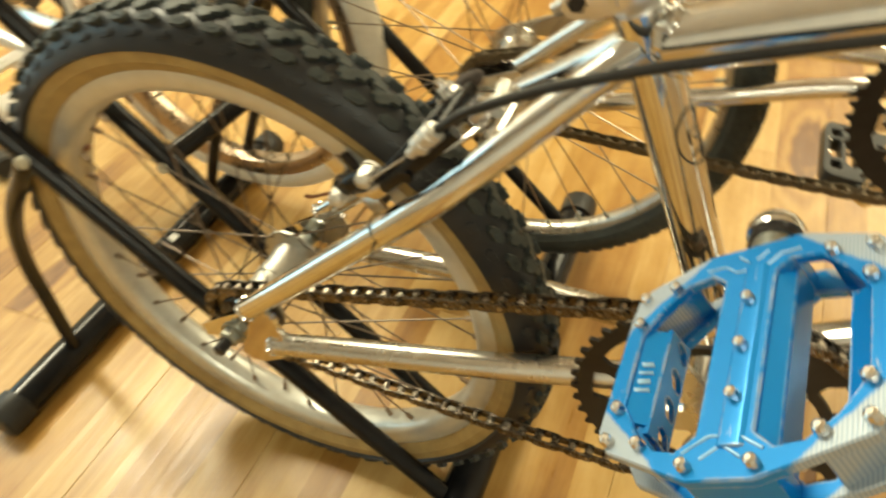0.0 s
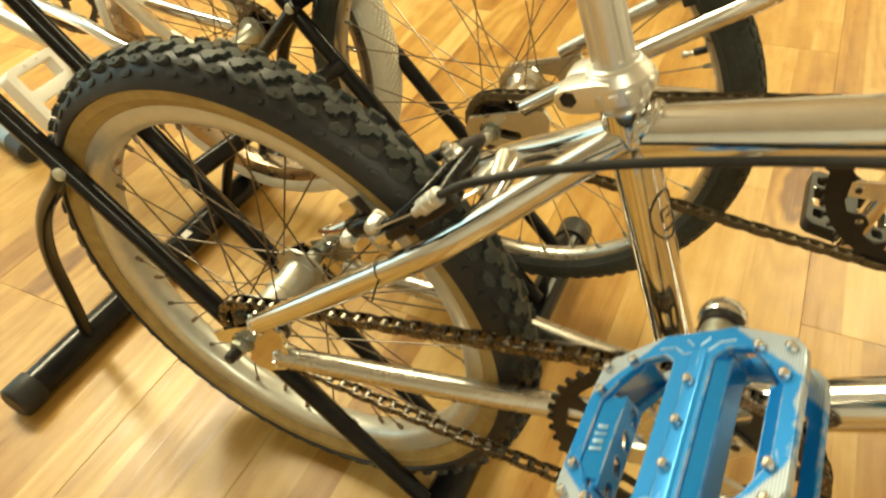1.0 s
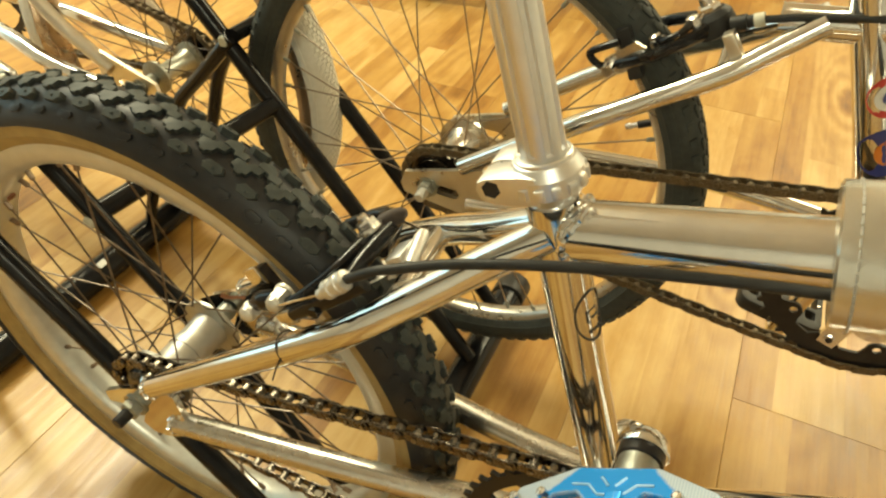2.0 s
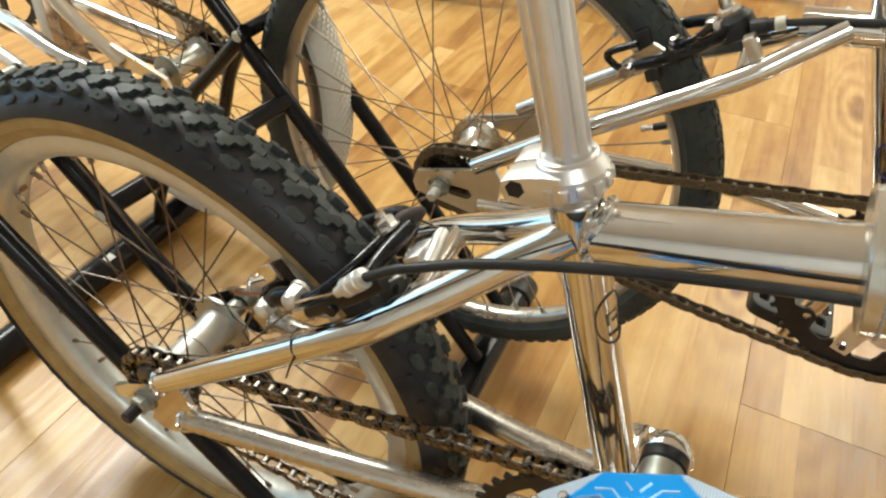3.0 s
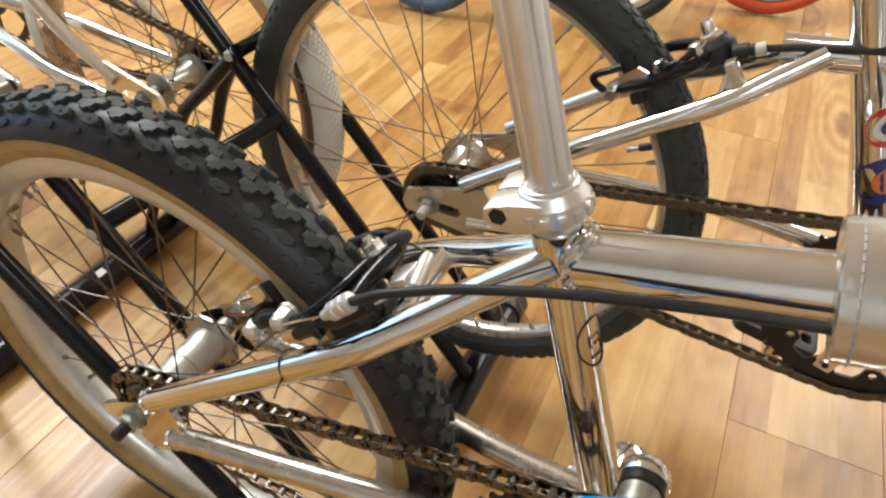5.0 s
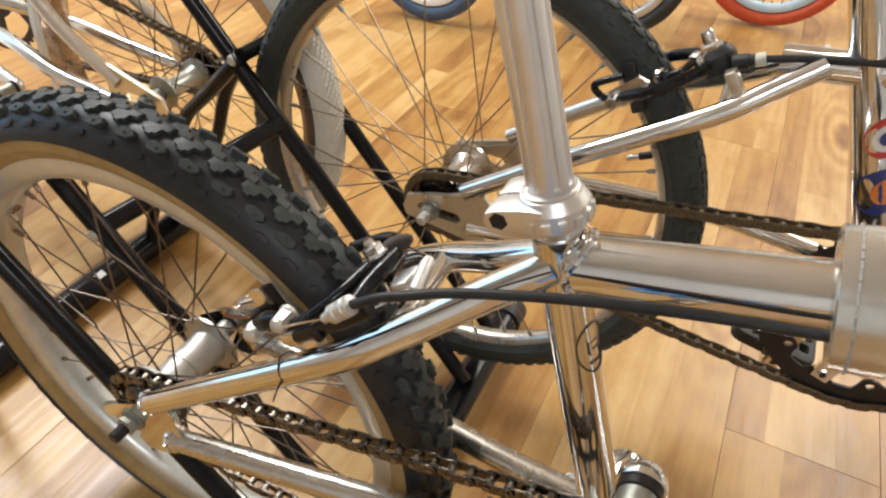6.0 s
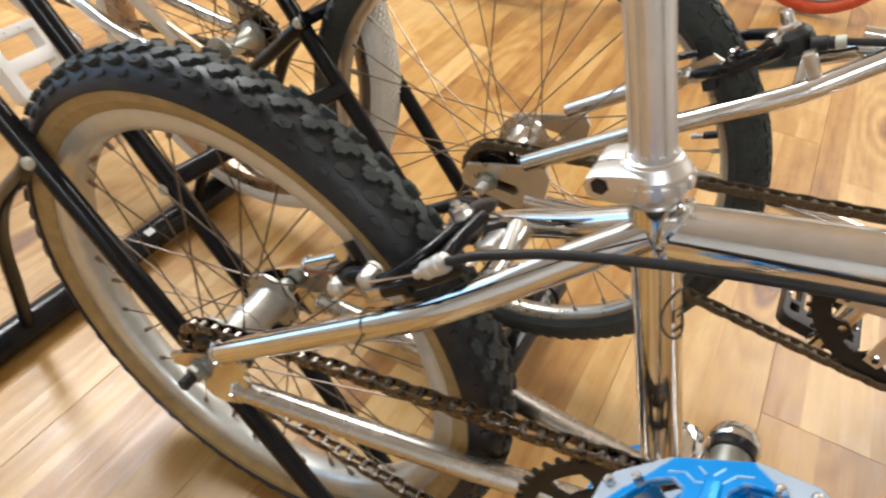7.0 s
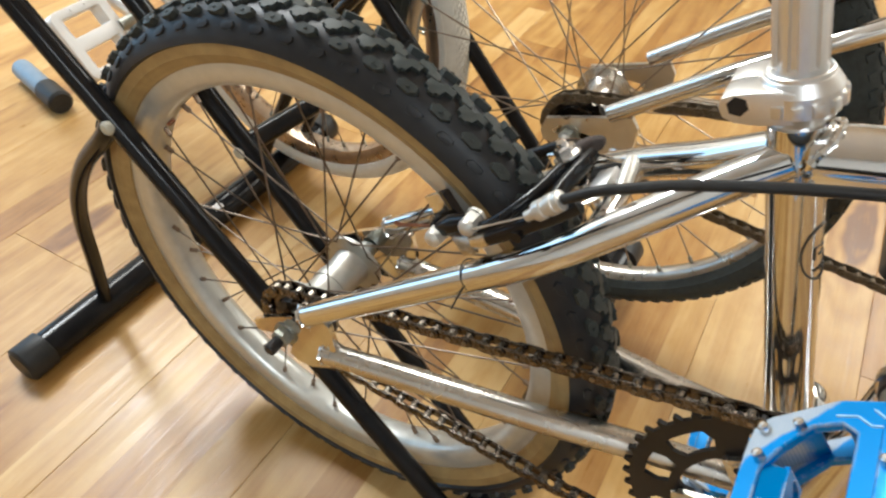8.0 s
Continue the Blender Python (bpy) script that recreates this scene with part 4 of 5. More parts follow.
def caliper(bike, hub, ang, off, mat):
    """A side-pull brake over the tyre. ang: direction of the stays from the axle; off: how far the arms stand off them."""
    a = radians(ang)
    u, n = Vector((math.cos(a), 0, math.sin(a))), Vector((-math.sin(a), 0, math.cos(a)))
    c = Vector((hub[0], 0, hub[1]))
    P = lambda r, w, h: c + u * r + Vector((0, w, 0)) + n * h
    bar = [P(0.2735, 0.004, 0.0400), P(0.2700, -0.010, 0.0405), P(0.2600, -0.030, 0.0395), P(0.2410, -0.045, 0.0380), P(0.2230, -0.0465, 0.0385), P(0.2080, -0.0440, 0.0400)]
    root = part("brake_caliper", tube(B(), bar, [0.0058, 0.0052, 0.0046, 0.0044, 0.0044, 0.0046], 14, flat=0.85), mat, bike, "black side-pull brake caliper")
    # far arm, then the lever bar beside the near arm
    part("brake_arm", tube(B(), [P(0.277, -0.006, 0.033), P(0.274, 0.014, 0.033), P(0.262, 0.034, 0.033), P(0.240, 0.046, 0.034), P(0.210, 0.044, 0.036)], [0.0065, 0.0060, 0.0052, 0.0048, 0.0046], 12, flat=0.8), mat, root)
    part("brake_arm", tube(B(), [P(0.2860, 0.004, 0.0395), P(0.2820, -0.008, 0.0385), P(0.2760, -0.022, 0.0365), P(0.2740, -0.034, 0.0350), P(0.2730, -0.044, 0.0345)], [0.0040, 0.0048, 0.0048, 0.0046, 0.0042], 14), mat, root)
    part("brake_arm", tube(B(), [P(0.300, -0.050, 0.0375), P(0.283, -0.053, 0.0365), P(0.262, -0.0545, 0.0352), P(0.240, -0.055, 0.0340)], [0.0050, 0.0048, 0.0046, 0.0040], 12, flat=0.8), mat, root)
    part("lever_tip", tube(B(), [P(0.2400, -0.055, 0.0340), P(0.2330, -0.055, 0.0337), P(0.2280, -0.055, 0.0345)], [0.0040, 0.0042, 0.0034], 12, flat=0.6), BRIGHT, root, "bare metal lever tip")
    part("rubber_boot", tube(B(), [P(0.2745, 0.003, 0.0420), P(0.2770, 0.008, 0.0425), P(0.2805, 0.013, 0.0410), P(0.2840, 0.018, 0.0390), P(0.2850, 0.020, 0.0375)], [0.0034, 0.0052, 0.0058, 0.0048, 0.0022], 14, flat=0.8), BOOT, root, "worn dark brown rubber boot")
    for f in (-1, 1):
        q = P(0.196, f * 0.0235, off)
        m = Matrix.Translation(q) @ Matrix.Rotation(-a - radians(90), 4, "Y")
        part("brake_pad", box(B(), 0.042, 0.009, 0.010, m, 0.002), BOOT, root)
        part("pad_shoe", box(B(), 0.046, 0.0030, 0.0125, m @ Matrix.Translation((0.001, f * 0.0060, 0)), 0.001), BRIGHT, root, "thin bright pad shoe")
        holder = tube(B(), [P(0.197, f * 0.028, off + 0.006), P(0.199, f * 0.040, off + 0.0085), P(0.203, f * 0.046, off + 0.0085)], [0.0062, 0.0070, 0.0060], 16, smooth=False)
        part("pad_holder", holder, mat, root)
    # two bright acorn nuts at the arm's end
    for r0, w0, h0, k0 in ((0.2286, -0.0465, 0.0430, 0.0060), (0.2011, -0.0470, 0.0425, 0.0062)):
        nut_m = Matrix.Translation(P(r0, w0, h0)) @ Matrix.Rotation(-a - radians(20), 4, "Y")
        bm = lathe(B(), [(k0 * 0.8, 0.0060), (k0 * 1.06, 0.0055), (k0 * 1.06, 0.0030)], 20, nut_m)
        lathe(bm, [(k0, 0.0032), (k0, -0.0045), (k0 * 0.92, -0.0056)], 6, nut_m)
        lathe(bm, [(k0 * 0.86, -0.0050), (k0 * 0.80, -0.0078), (k0 * 0.45, -0.0098), (0.0004, -0.0104)], 16, nut_m)
        part("acorn_nut", bm, PALEZINC, root, "bright steel acorn nut")
    part("pad_post", tube(B(), [P(0.2286, -0.0465, 0.0430), P(0.214, -0.046, 0.0445), P(0.2011, -0.0460, 0.0435)], [0.0044, 0.0062, 0.0050], 14), mat, root)
    # pivot bolt, springs and bracket
    bm = B()
    pb = P(0.2735, 0, 0)
    turn_y = along(pb, pb + n) @ Matrix.Rotation(radians(-90), 4, "X")
    sg = 1 if (turn_y @ Vector((0, 1, 0)) - turn_y @ Vector((0, 0, 0))).dot(n) > 0 else -1
    lathe(bm, [(0.0034, -sg * 0.012), (0.0034, sg * 0.0535), (0.0024, sg * 0.0550)], 14, turn_y)
    lathe(bm, [(0.0088, sg * 0.0440), (0.0088, sg * 0.0456)], 24, turn_y)
    lathe(bm, [(0.0064, sg * 0.0456), (0.0064, sg * 0.0500), (0.0054, sg * 0.0508)], 6, turn_y)
    part("pivot_bolt", bm, BRIGHT, root, "bright steel pivot bolt and nut")
    for f in (-1, 1):
        part("return_spring", tube(B(), [P(0.300, f * 0.010, 0.026), P(0.288, f * 0.020, 0.024), P(0.262, f * 0.036, 0.028), P(0.230, f * 0.043, 0.033)], 0.0011, 6), BRIGHT, root)
    part("spring_hook", tube(B(), [P(0.200, -0.036, 0.040), P(0.184, -0.032, 0.041), P(0.168, -0.030, 0.044), P(0.158, -0.031, 0.0475), P(0.1555, -0.032, 0.0510)], [0.0010, 0.0010, 0.0012, 0.0013, 0.0015], 8), RUST, root, "rusty bent wire hook")
    part("mount_block", box(B(), 0.012, 0.018, 0.005, Matrix.Translation(P(0.293, -0.010, 0.0285)) @ Matrix.Rotation(-a, 4, "Y"), 0.0015), ALLOY, root)
    part("mount_post", tube(B(), [P(0.3095, -0.002, 0.0325), P(0.3090, -0.006, 0.0315), P(0.3080, -0.024, 0.0265)], [0.0030, 0.0042, 0.0042], 16, smooth=False), PALEZINC, root, "pale alloy mounting post")
    f0, f1 = P(0.2735, -0.0565, 0.0420), P(0.3020, -0.0545, 0.0458)
    d = (f1 - f0).normalized()
    f = f0.lerp(f1, 0.5)
    q = d.to_track_quat("Y", "Z").to_matrix().to_4x4()
    bm = lathe(B(), [(0.0018, -0.0150), (0.0030, -0.0146), (0.0030, -0.0092), (0.0046, -0.0086), (0.0054, -0.0074), (0.0054, -0.0030), (0.0046, -0.0024), (0.0046, -0.0004), (0.0056, 0.0002), (0.0058, 0.0044), (0.0053, 0.0050), (0.0057, 0.0056), (0.0055, 0.0082), (0.0036, 0.0090)], 18, Matrix.Translation(f) @ q)
    part("barrel_adjuster", bm, PALEZINC, root, "pale grey barrel adjuster")
    part("inner_cable", rod(B(), f0, P(0.2286, -0.0540, 0.0420), 0.0008, 6), BRIGHT, root)
    part("cable_stop", lathe(B(), [(0.0034, 0.0), (0.0034, 0.0050), (0.0022, 0.0062)], 10, Matrix.Translation(P(0.262, -0.060, 0.0335))), mat, root)
    return f, d


def compact_brake(bike, hub, ang):
    """A short black side-pull brake with a silver pivot bolt, pad lever and wire loop."""
    a = radians(ang)
    u, n = Vector((math.cos(a), 0, math.sin(a))), Vector((-math.sin(a), 0, math.cos(a)))
    c = Vector((hub[0], 0, hub[1]))
    P = lambda r, w, h: c + u * r + Vector((0, w, 0)) + n * h
    E = Matrix((( u.x, 0, n.x, 0), (0, 1, 0, 0), (u.z, 0, n.z, 0), (0, 0, 0, 1)))
    at = lambda r, w, h: Matrix.Translation(P(r, w, h)) @ E
    up = Matrix.Rotation(radians(90), 4, "X")
    root = part("brake_caliper", lathe(B(), [(0.010, 0.022), (0.0150, 0.024), (0.0160, 0.032), (0.0150, 0.038), (0.0110, 0.0425)], 24, at(0.284, 0, 0) @ up), BLACKPLASTIC, bike, "compact black side-pull brake")
    for f in (-1, 1):
        bm = tube(B(), [P(0.286, f * 0.004, 0.031), P(0.274, f * 0.018, 0.033), P(0.256, f * 0.033, 0.035), P(0.236, f * 0.040, 0.037), P(0.214, f * 0.034, 0.039)], [0.0080, 0.0064, 0.0052, 0.0048, 0.0046], 12, flat=0.62)
        part("brake_arm", bm, GLOSSBLACK, root)
        part("brake_pad", box(B(), 0.012, 0.012, 0.044, at(0.222, f * 0.0190, 0.040) @ Matrix.Rotation(radians(8), 4, "Y"), 0.002), BLACKPLASTIC, root)
    bm = lathe(B(), [(0.0088, 0.0425), (0.0088, 0.0465), (0.0070, 0.0480)], 6, at(0.284, 0, 0) @ up)
    lathe(bm, [(0.0052, 0.047), (0.0052, 0.0555), (0.0040, 0.0580), (0.0010, 0.0585)], 14, at(0.284, 0, 0) @ up)
    part("pivot_bolt", bm, BRIGHT, root, "bright steel pivot bolt and nut")
    bm = tube(B(), [P(0.273, -0.010, 0.042), P(0.266, -0.026, 0.042), P(0.253, -0.028, 0.042), P(0.244, -0.018, 0.042)], [0.0030, 0.0022, 0.0022, 0.0030], 12, flat=1.3)
    part("cable_arm", bm, GLOSSBLACK, root)
    for r0, w0 in ((0.273, -0.010), (0.244, -0.018)):
        bm = lathe(B(), [(0.0072, 0.038), (0.0072, 0.0425), (0.0052, 0.0430), (0.0052, 0.0455), (0.0036, 0.0465)], 14, at(r0, w0, 0) @ up)
        part("anchor_nut", bm, BRIGHT, root)
    part("pad_lever", plate(B(), [(-0.020, -0.004), (-0.018, 0.006), (0.010, 0.010), (0.016, 0.002), (0.008, -0.006), (-0.010, -0.010)], -0.002, 0.002, at(0.224, -0.033, 0.041)), BRIGHT, root, "pressed silver pad lever")
    part("lever_pivot", lathe(B(), [(0.0045, -0.012), (0.0050, -0.011), (0.0050, 0.004)], 14, at(0.208, -0.033, 0.040)), BRIGHT, root)
    part("release_loop", tube(B(), [P(0.222, -0.032, 0.055), P(0.200, -0.032, 0.0565), P(0.1955, -0.032, 0.053), P(0.1985, -0.032, 0.0445), P(0.203, -0.032, 0.041), P(0.214, -0.032, 0.040)], 0.0031, 10), GLOSSBLACK, root, "black wire release loop")
    part("mount_block", box(B(), 0.009, 0.012, 0.034, at(0.297, -0.026, 0.012), 0.0015), NICKEL, root, "grey steel mounting bracket")
    f = P(0.298, -0.014, 0.030)
    g = P(0.318, -0.015, 0.026)
    part("ferrule", tube(B(), [f, f.lerp(g, 0.55), f.lerp(g, 0.56), g], [0.0062, 0.0062, 0.0050, 0.0046], 14, smooth=False), BLACKPLASTIC, root)
    part("ferrule_band", rod(B(), f.lerp(g, 0.8), f.lerp(g, 1.15), 0.0052, 14), PALEBOLT, root, "pale band on the cable end")
    return g


def decal(name, bike, bm, mat, label):
    return part(name, bm, mat, bike, label)


# ---- bicycle with the silver pad ----
HUB = (0.0, 0.2505)
BB1 = (0.362, 0.280)
bike = thing("bicycle", pose(0, 0, 0), "chromed BMX bicycle with tan-wall tyre and blue pedals in the rack", "bicycle", "bicycles in the rack")
wheel(bike, HUB, 0.2500, 0.0260, (RUBBER, TAN, RIM, STEEL), "chunky", 64, 0.0, None, "rear", 0.2085)
axle(bike, HUB)
cog(bike, HUB, -0.043, 0.0345, 16)
ST_DIR = Vector((-0.301, 0, 0.9536))
ST0 = Vector((BB1[0], 0, BB1[1]))
SEAT_END = ST0 + ST_DIR * 0.245
part("seat_tube", rod(B(), ST0, SEAT_END, 0.0132, 24), CHROME, bike, "chromed seat tube with a small decal")
part("bottom_bracket_shell", lathe(B(), [(0.019, -0.036), (0.0225, -0.035), (0.0225, 0.035), (0.019, 0.036)], 28, Matrix.Translation(ST0)), CHROME, bike)
TT0, TT1 = Vector((0.300, 0, 0.4975)), Vector((0.830, 0, 0.6350))
part("top_tube", rod(B(), TT0, TT1, 0.0160, 32), CHROME, bike, "wide chromed top tube")
part("down_tube", rod(B(), ST0, (0.835, 0, 0.560), 0.0170, 28), CHROME, bike, "chromed down tube")
part("head_tube", rod(B(), (0.850, 0, 0.530), (0.815, 0, 0.655), 0.0180, 24), CHROME, bike)
for s in (-1, 1):
    part("seat_stay", tube(B(), [(0.022, s * 0.0585, 0.282), (0.10, s * 0.0535, 0.343), (0.185, s * 0.0485, 0.411), (0.222, s * 0.0370, 0.441), (0.260, s * 0.0180, 0.471), (0.292, s * 0.0060, 0.497)], [0.0088, 0.0096, 0.0098, 0.0098, 0.0098, 0.0095], 18), CHROME, bike, "chromed seat stay")
    part("chain_stay", tube(B(), [(0.034, s * 0.0580, 0.245), (0.10, s * 0.0520, 0.254), (0.16, s * 0.0460, 0.261), (0.22, s * 0.0385, 0.266), (0.28, s * 0.0290, 0.271), (0.345, s * 0.0220, 0.277)], [0.0088, 0.0096, 0.0098, 0.0098, 0.0098, 0.0098], 18), WORNCHROME, bike, "dull worn chromed chain stay")
    rear_drop(bike, HUB, s, CHROME, "short")
for s in (-1, 1):
    for c, d in (((0.0235, s * 0.0584, 0.2832), (0.078, -s * 0.005, 0.061)), ((0.0355, s * 0.0579, 0.2452), (0.066, -s * 0.006, 0.009))):
        c, d = Vector(c), Vector(d).normalized()
        e1 = d.cross(Vector((0, 1, 0))).normalized()
        e2 = d.cross(e1)
        loop = [c + (e1 * math.cos(a) + e2 * math.sin(a)) * 0.0088 for a in (2 * math.pi * k / 40 for k in range(41))]
        part("weld_bead", tube(B(), loop, [0.0014 + 0.0009 * (k % 4 == 0) for k in range(41)], 8, smooth=False), CHROME, bike)
part("stay_bridge", rod(B(), (0.218, -0.036, 0.440), (0.218, 0.036, 0.440), 0.0065, 14), CHROME, bike)
# weld bead round the top tube's end
TTD = (TT1 - TT0).normalized()
SIDE, OVER = Vector((0, 1, 0)), TTD.cross(Vector((0, 1, 0)))
bead = [TT0 + (SIDE * math.cos(a) + OVER * math.sin(a)) * 0.0162 + TTD * (0.010 - 0.010 * abs(math.cos(a)) ** 3) for a in (2 * math.pi * k / 60 for k in range(61))]
part("weld_bead", tube(B(), bead, [0.0018 + 0.0008 * (k % 3 == 0) for k in range(61)], 8, smooth=False), CHROME, bike)
E1, E2 = Vector((0, 1, 0)), ST_DIR.cross(Vector((0, 1, 0)))


def fluted_ring(bm, up, depth):
    """One section of the post: a circle with eight grooves sunk by depth."""
    ring = []
    for k in range(192):
        a = 2 * math.pi * k / 192
        r = 0.0113 - depth * min(1.0, max(0.0, (math.cos(8 * a + 0.9) - 0.25) * 3.2))
        ring.append(bm.verts.new(ST0 + ST_DIR * up + (E1 * math.cos(a) + E2 * math.sin(a)) * r))
    return ring


post_bm = B()
rings = [fluted_ring(post_bm, up, d) for up, d in ((0.20, 0.0), (0.2720, 0.0), (0.2724, 0.0018), (0.56, 0.0018))]
for lo, hi in zip(rings, rings[1:]):
    for k in range(192):
        post_bm.faces.new((lo[k], lo[(k + 1) % 192], hi[(k + 1) % 192], hi[k]))
post_bm.faces.new(rings[0][::-1])
post_bm.faces.new(rings[-1])
part("seat_post", post_bm, ALLOY, bike, "satin alloy fluted seat post")
CLAMP = Matrix.Translation(ST0 + ST_DIR * 0.2605) @ Matrix.Rotation(radians(-17.5), 4, "Y") @ Matrix.Scale(0.93, 4)
seat_clamp(bike, CLAMP, 0.0111)
# frame pad with stitched edge
PAD0, PAD1 = TT0 + TTD * 0.113, TT0 + TTD * 0.40
pad = part("frame_pad", tube(B(), [PAD0, PAD0 + TTD * 0.001, PAD1, PAD1 + TTD * 0.002], [0.0300, 0.0315, 0.0315, 0.030], 36, smooth=False), PAD, bike, "silver vinyl frame pad with stitched edge")
for k in range(44):
    a = 2 * math.pi * k / 44
    e1, e2 = Vector((0, 1, 0)), TTD.cross(Vector((0, 1, 0)))
    q = lambda b: PAD0 + TTD * 0.0074 + (e1 * math.cos(b) + e2 * math.sin(b)) * 0.0316
    part("stitch", rod(B(), q(a), q(a + 0.115), 0.0006, 6), THREAD, pad)
# decal ring and mark on the seat tube
def on_tube(w, h):
    b = radians(70) + w / 0.0132
    return ST0 + ST_DIR * (0.176 + h) + (Vector((0, -math.cos(b), 0)) + Vector((0.9536, 0, 0.301)) * math.sin(b)) * 0.0134


ringbm = B()
tube(ringbm, [on_tube(0.0108 * math.cos(2 * math.pi * k / 32), 0.0160 * math.sin(2 * math.pi * k / 32)) for k in range(33)], 0.0006, 6, smooth=False)
for lo, hi in (((-0.004, 0.004), (0.003, 0.004)), ((-0.004, 0.004), (-0.004, -0.003)), ((-0.001, -0.001), (0.004, -0.001))):
    rod(ringbm, on_tube(*lo), on_tube(*hi), 0.0006, 6)
for k in range(4):
    rod(ringbm, on_tube(-0.0042 + 0.0026 * k, -0.0095), on_tube(-0.0026 + 0.0026 * k, -0.0095), 0.0007, 6)
decal("decal", bike, ringbm, INK, "small black oval decal")
# drive
chainring(bike, BB1, -0.043, 0.0915, 44, BLACKMETAL, WORNCHROME, 126, True)
chain(bike, HUB, 0.0325, BB1, 0.0885, -0.043, CHAINMAT, 0.004)
crank(bike, BB1, -0.080, 90.0, 0.178, CHROME)
CR_L = crank(bike, BB1, 0.050, -90.0, 0.178, CHROME)
pedal(bike, pose(0.360, -0.1485, 0.458, 2, -36.8, -2), BLUE, True, "scuffed blue anodised platform pedal with steel pins")
pedal(bike, Matrix.Translation((CR_L.x, 0.122, CR_L.z)) @ Matrix.Rotation(math.pi, 4, "Z") @ Matrix.Rotation(radians(20), 4, "Y"), BLUE, True, "scuffed blue anodised platform pedal with steel pins")
part("valve", tube(B(), [(-0.168, 0, 0.3775), (-0.159, 0, 0.371), (-0.1585, 0, 0.3707), (-0.148, 0, 0.3630)], [0.0030, 0.0030, 0.0040, 0.0036], 10, smooth=False), RUST, bike, "rusty brown capped valve stem")
# brake and its cable
FERRULE, FDIR = caliper(bike, HUB, 38.5, 0.036, GLOSSBLACK)
part("brake_cable", tube(B(), [FERRULE + FDIR * 0.0075, (0.2188, -0.0535, 0.4804), (0.231, -0.050, 0.4845), (0.2545, -0.0425, 0.491), (0.300, -0.033, 0.501), (0.353, -0.0255, 0.511), (0.405, -0.0225, 0.5215), (0.47, -0.0250, 0.537)], 0.0027, 12), BLACKPLASTIC, bike, "black brake cable along the top tube")
tie = [Vector((0.1560, -0.0500, 0.3885)) + Vector((0.775 * 0, 1, 0)) * (0.0102 * math.cos(a)) + Vector((-0.62, 0, 0.78)) * (0.0102 * math.sin(a)) for a in (2 * math.pi * k / 24 for k in range(25))]
tie_bm = tube(B(), tie, 0.0005, 6, smooth=False)
tube(tie_bm, [(0.1560, -0.0612, 0.3885), (0.1535, -0.0635, 0.3800), (0.1500, -0.0640, 0.3690)], 0.0006, 6)
part("zip_tie", tie_bm, BLACKPLASTIC, bike)


# ---- bicycle beside it ----
RACK_R = 0.022
bike2 = thing("bicycle", pose(0.108, 0.298, 0.049), "chromed BMX bicycle with black tyre and coloured decals in the rack", "bicycle", "bicycles in the rack")
H2, BB2 = (0.0037, 0.2565), (0.402, 0.271)
wheel(bike2, H2, 0.2550, 0.0185, (RUBBER, RUBBER, RIM_DULL, PALESPOKE), "fine", 100, 0.05, WORNCHROME, "rear", 0.2262, 0.0115, deep=0.0165)
axle(bike2, H2, 0.0612, PALEZINC, "pale threaded axle end")
cog(bike2, H2, -0.043, 0.0345, 16)
S2 = Vector((-0.380, 0, 0.925))
C2 = Vector((BB2[0], 0, BB2[1]))
part("seat_tube", rod(B(), C2, C2 + S2 * 0.36, 0.0140, 24), CHROME, bike2, "chromed seat tube with red and blue decals")
part("bottom_bracket_shell", lathe(B(), [(0.019, -0.036), (0.0225, -0.035), (0.0225, 0.035), (0.019, 0.036)], 28, Matrix.Translation(C2)), CHROME, bike2)
part("top_tube", rod(B(), (0.262, 0, 0.4575), (0.85, 0, 0.5155), 0.0128, 24), CHROME, bike2, "chromed top tube")
part("down_tube", rod(B(), C2, (0.86, 0, 0.47), 0.0160, 24), CHROME, bike2)
for s in (-1, 1):
    part("seat_stay", tube(B(), [(0.038, s * 0.0590, 0.290), (0.128, s * 0.0580, 0.356), (0.189, s * 0.0490, 0.395), (0.235, s * 0.0380, 0.422), (0.267, s * 0.0230, 0.445), (0.293, s * 0.0110, 0.464)], [0.0085] * 6, 16), CHROME, bike2, "curved chromed seat stay")
    inn = 0.013 if s < 0 else 0.0
    part("chain_stay", tube(B(), [(0.045, s * 0.0590, 0.249), (0.20, s * (0.0560 - inn), 0.268), (0.30, s * (0.0385 - inn), 0.279), (0.38, s * 0.0225, 0.282)], [0.0078, 0.0084, 0.0086, 0.0084], 16), CHROME, bike2, "chromed chain stay")
    rear_drop(bike2, H2, s, NICKEL, "long")
part("stay_bridge", rod(B(), (0.235, -0.036, 0.421), (0.235, 0.036, 0.421), 0.006, 12), CHROME, bike2)
chainring(bike2, BB2, -0.043, 0.0905, 44, BLACKMETAL, CHROME)
chain(bike2, H2, 0.0325, BB2, 0.0875, -0.043, DULLCHAIN, 0.003)
CL2 = crank(bike2, BB2, 0.070, 259, 0.170, CHROME)
CR2 = crank(bike2, BB2, -0.074, 66, 0.170, CHROME)
moulded_pedal(bike2, Matrix.Translation((CL2.x, 0.132, CL2.z)) @ Matrix.Rotation(math.pi, 4, "Z") @ Matrix.Rotation(radians(-10), 4, "Y"), BLACKPLASTIC, [(0.0335, 0.0, 0.0060, 0.0175), (0.0325, 0.0310, 0.0055, 0.0070), (0.0325, -0.0310, 0.0055, 0.0070), (0.0160, 0.0, 0.0060, 0.0260)], "black plastic platform pedal", 0.052, 0.008)
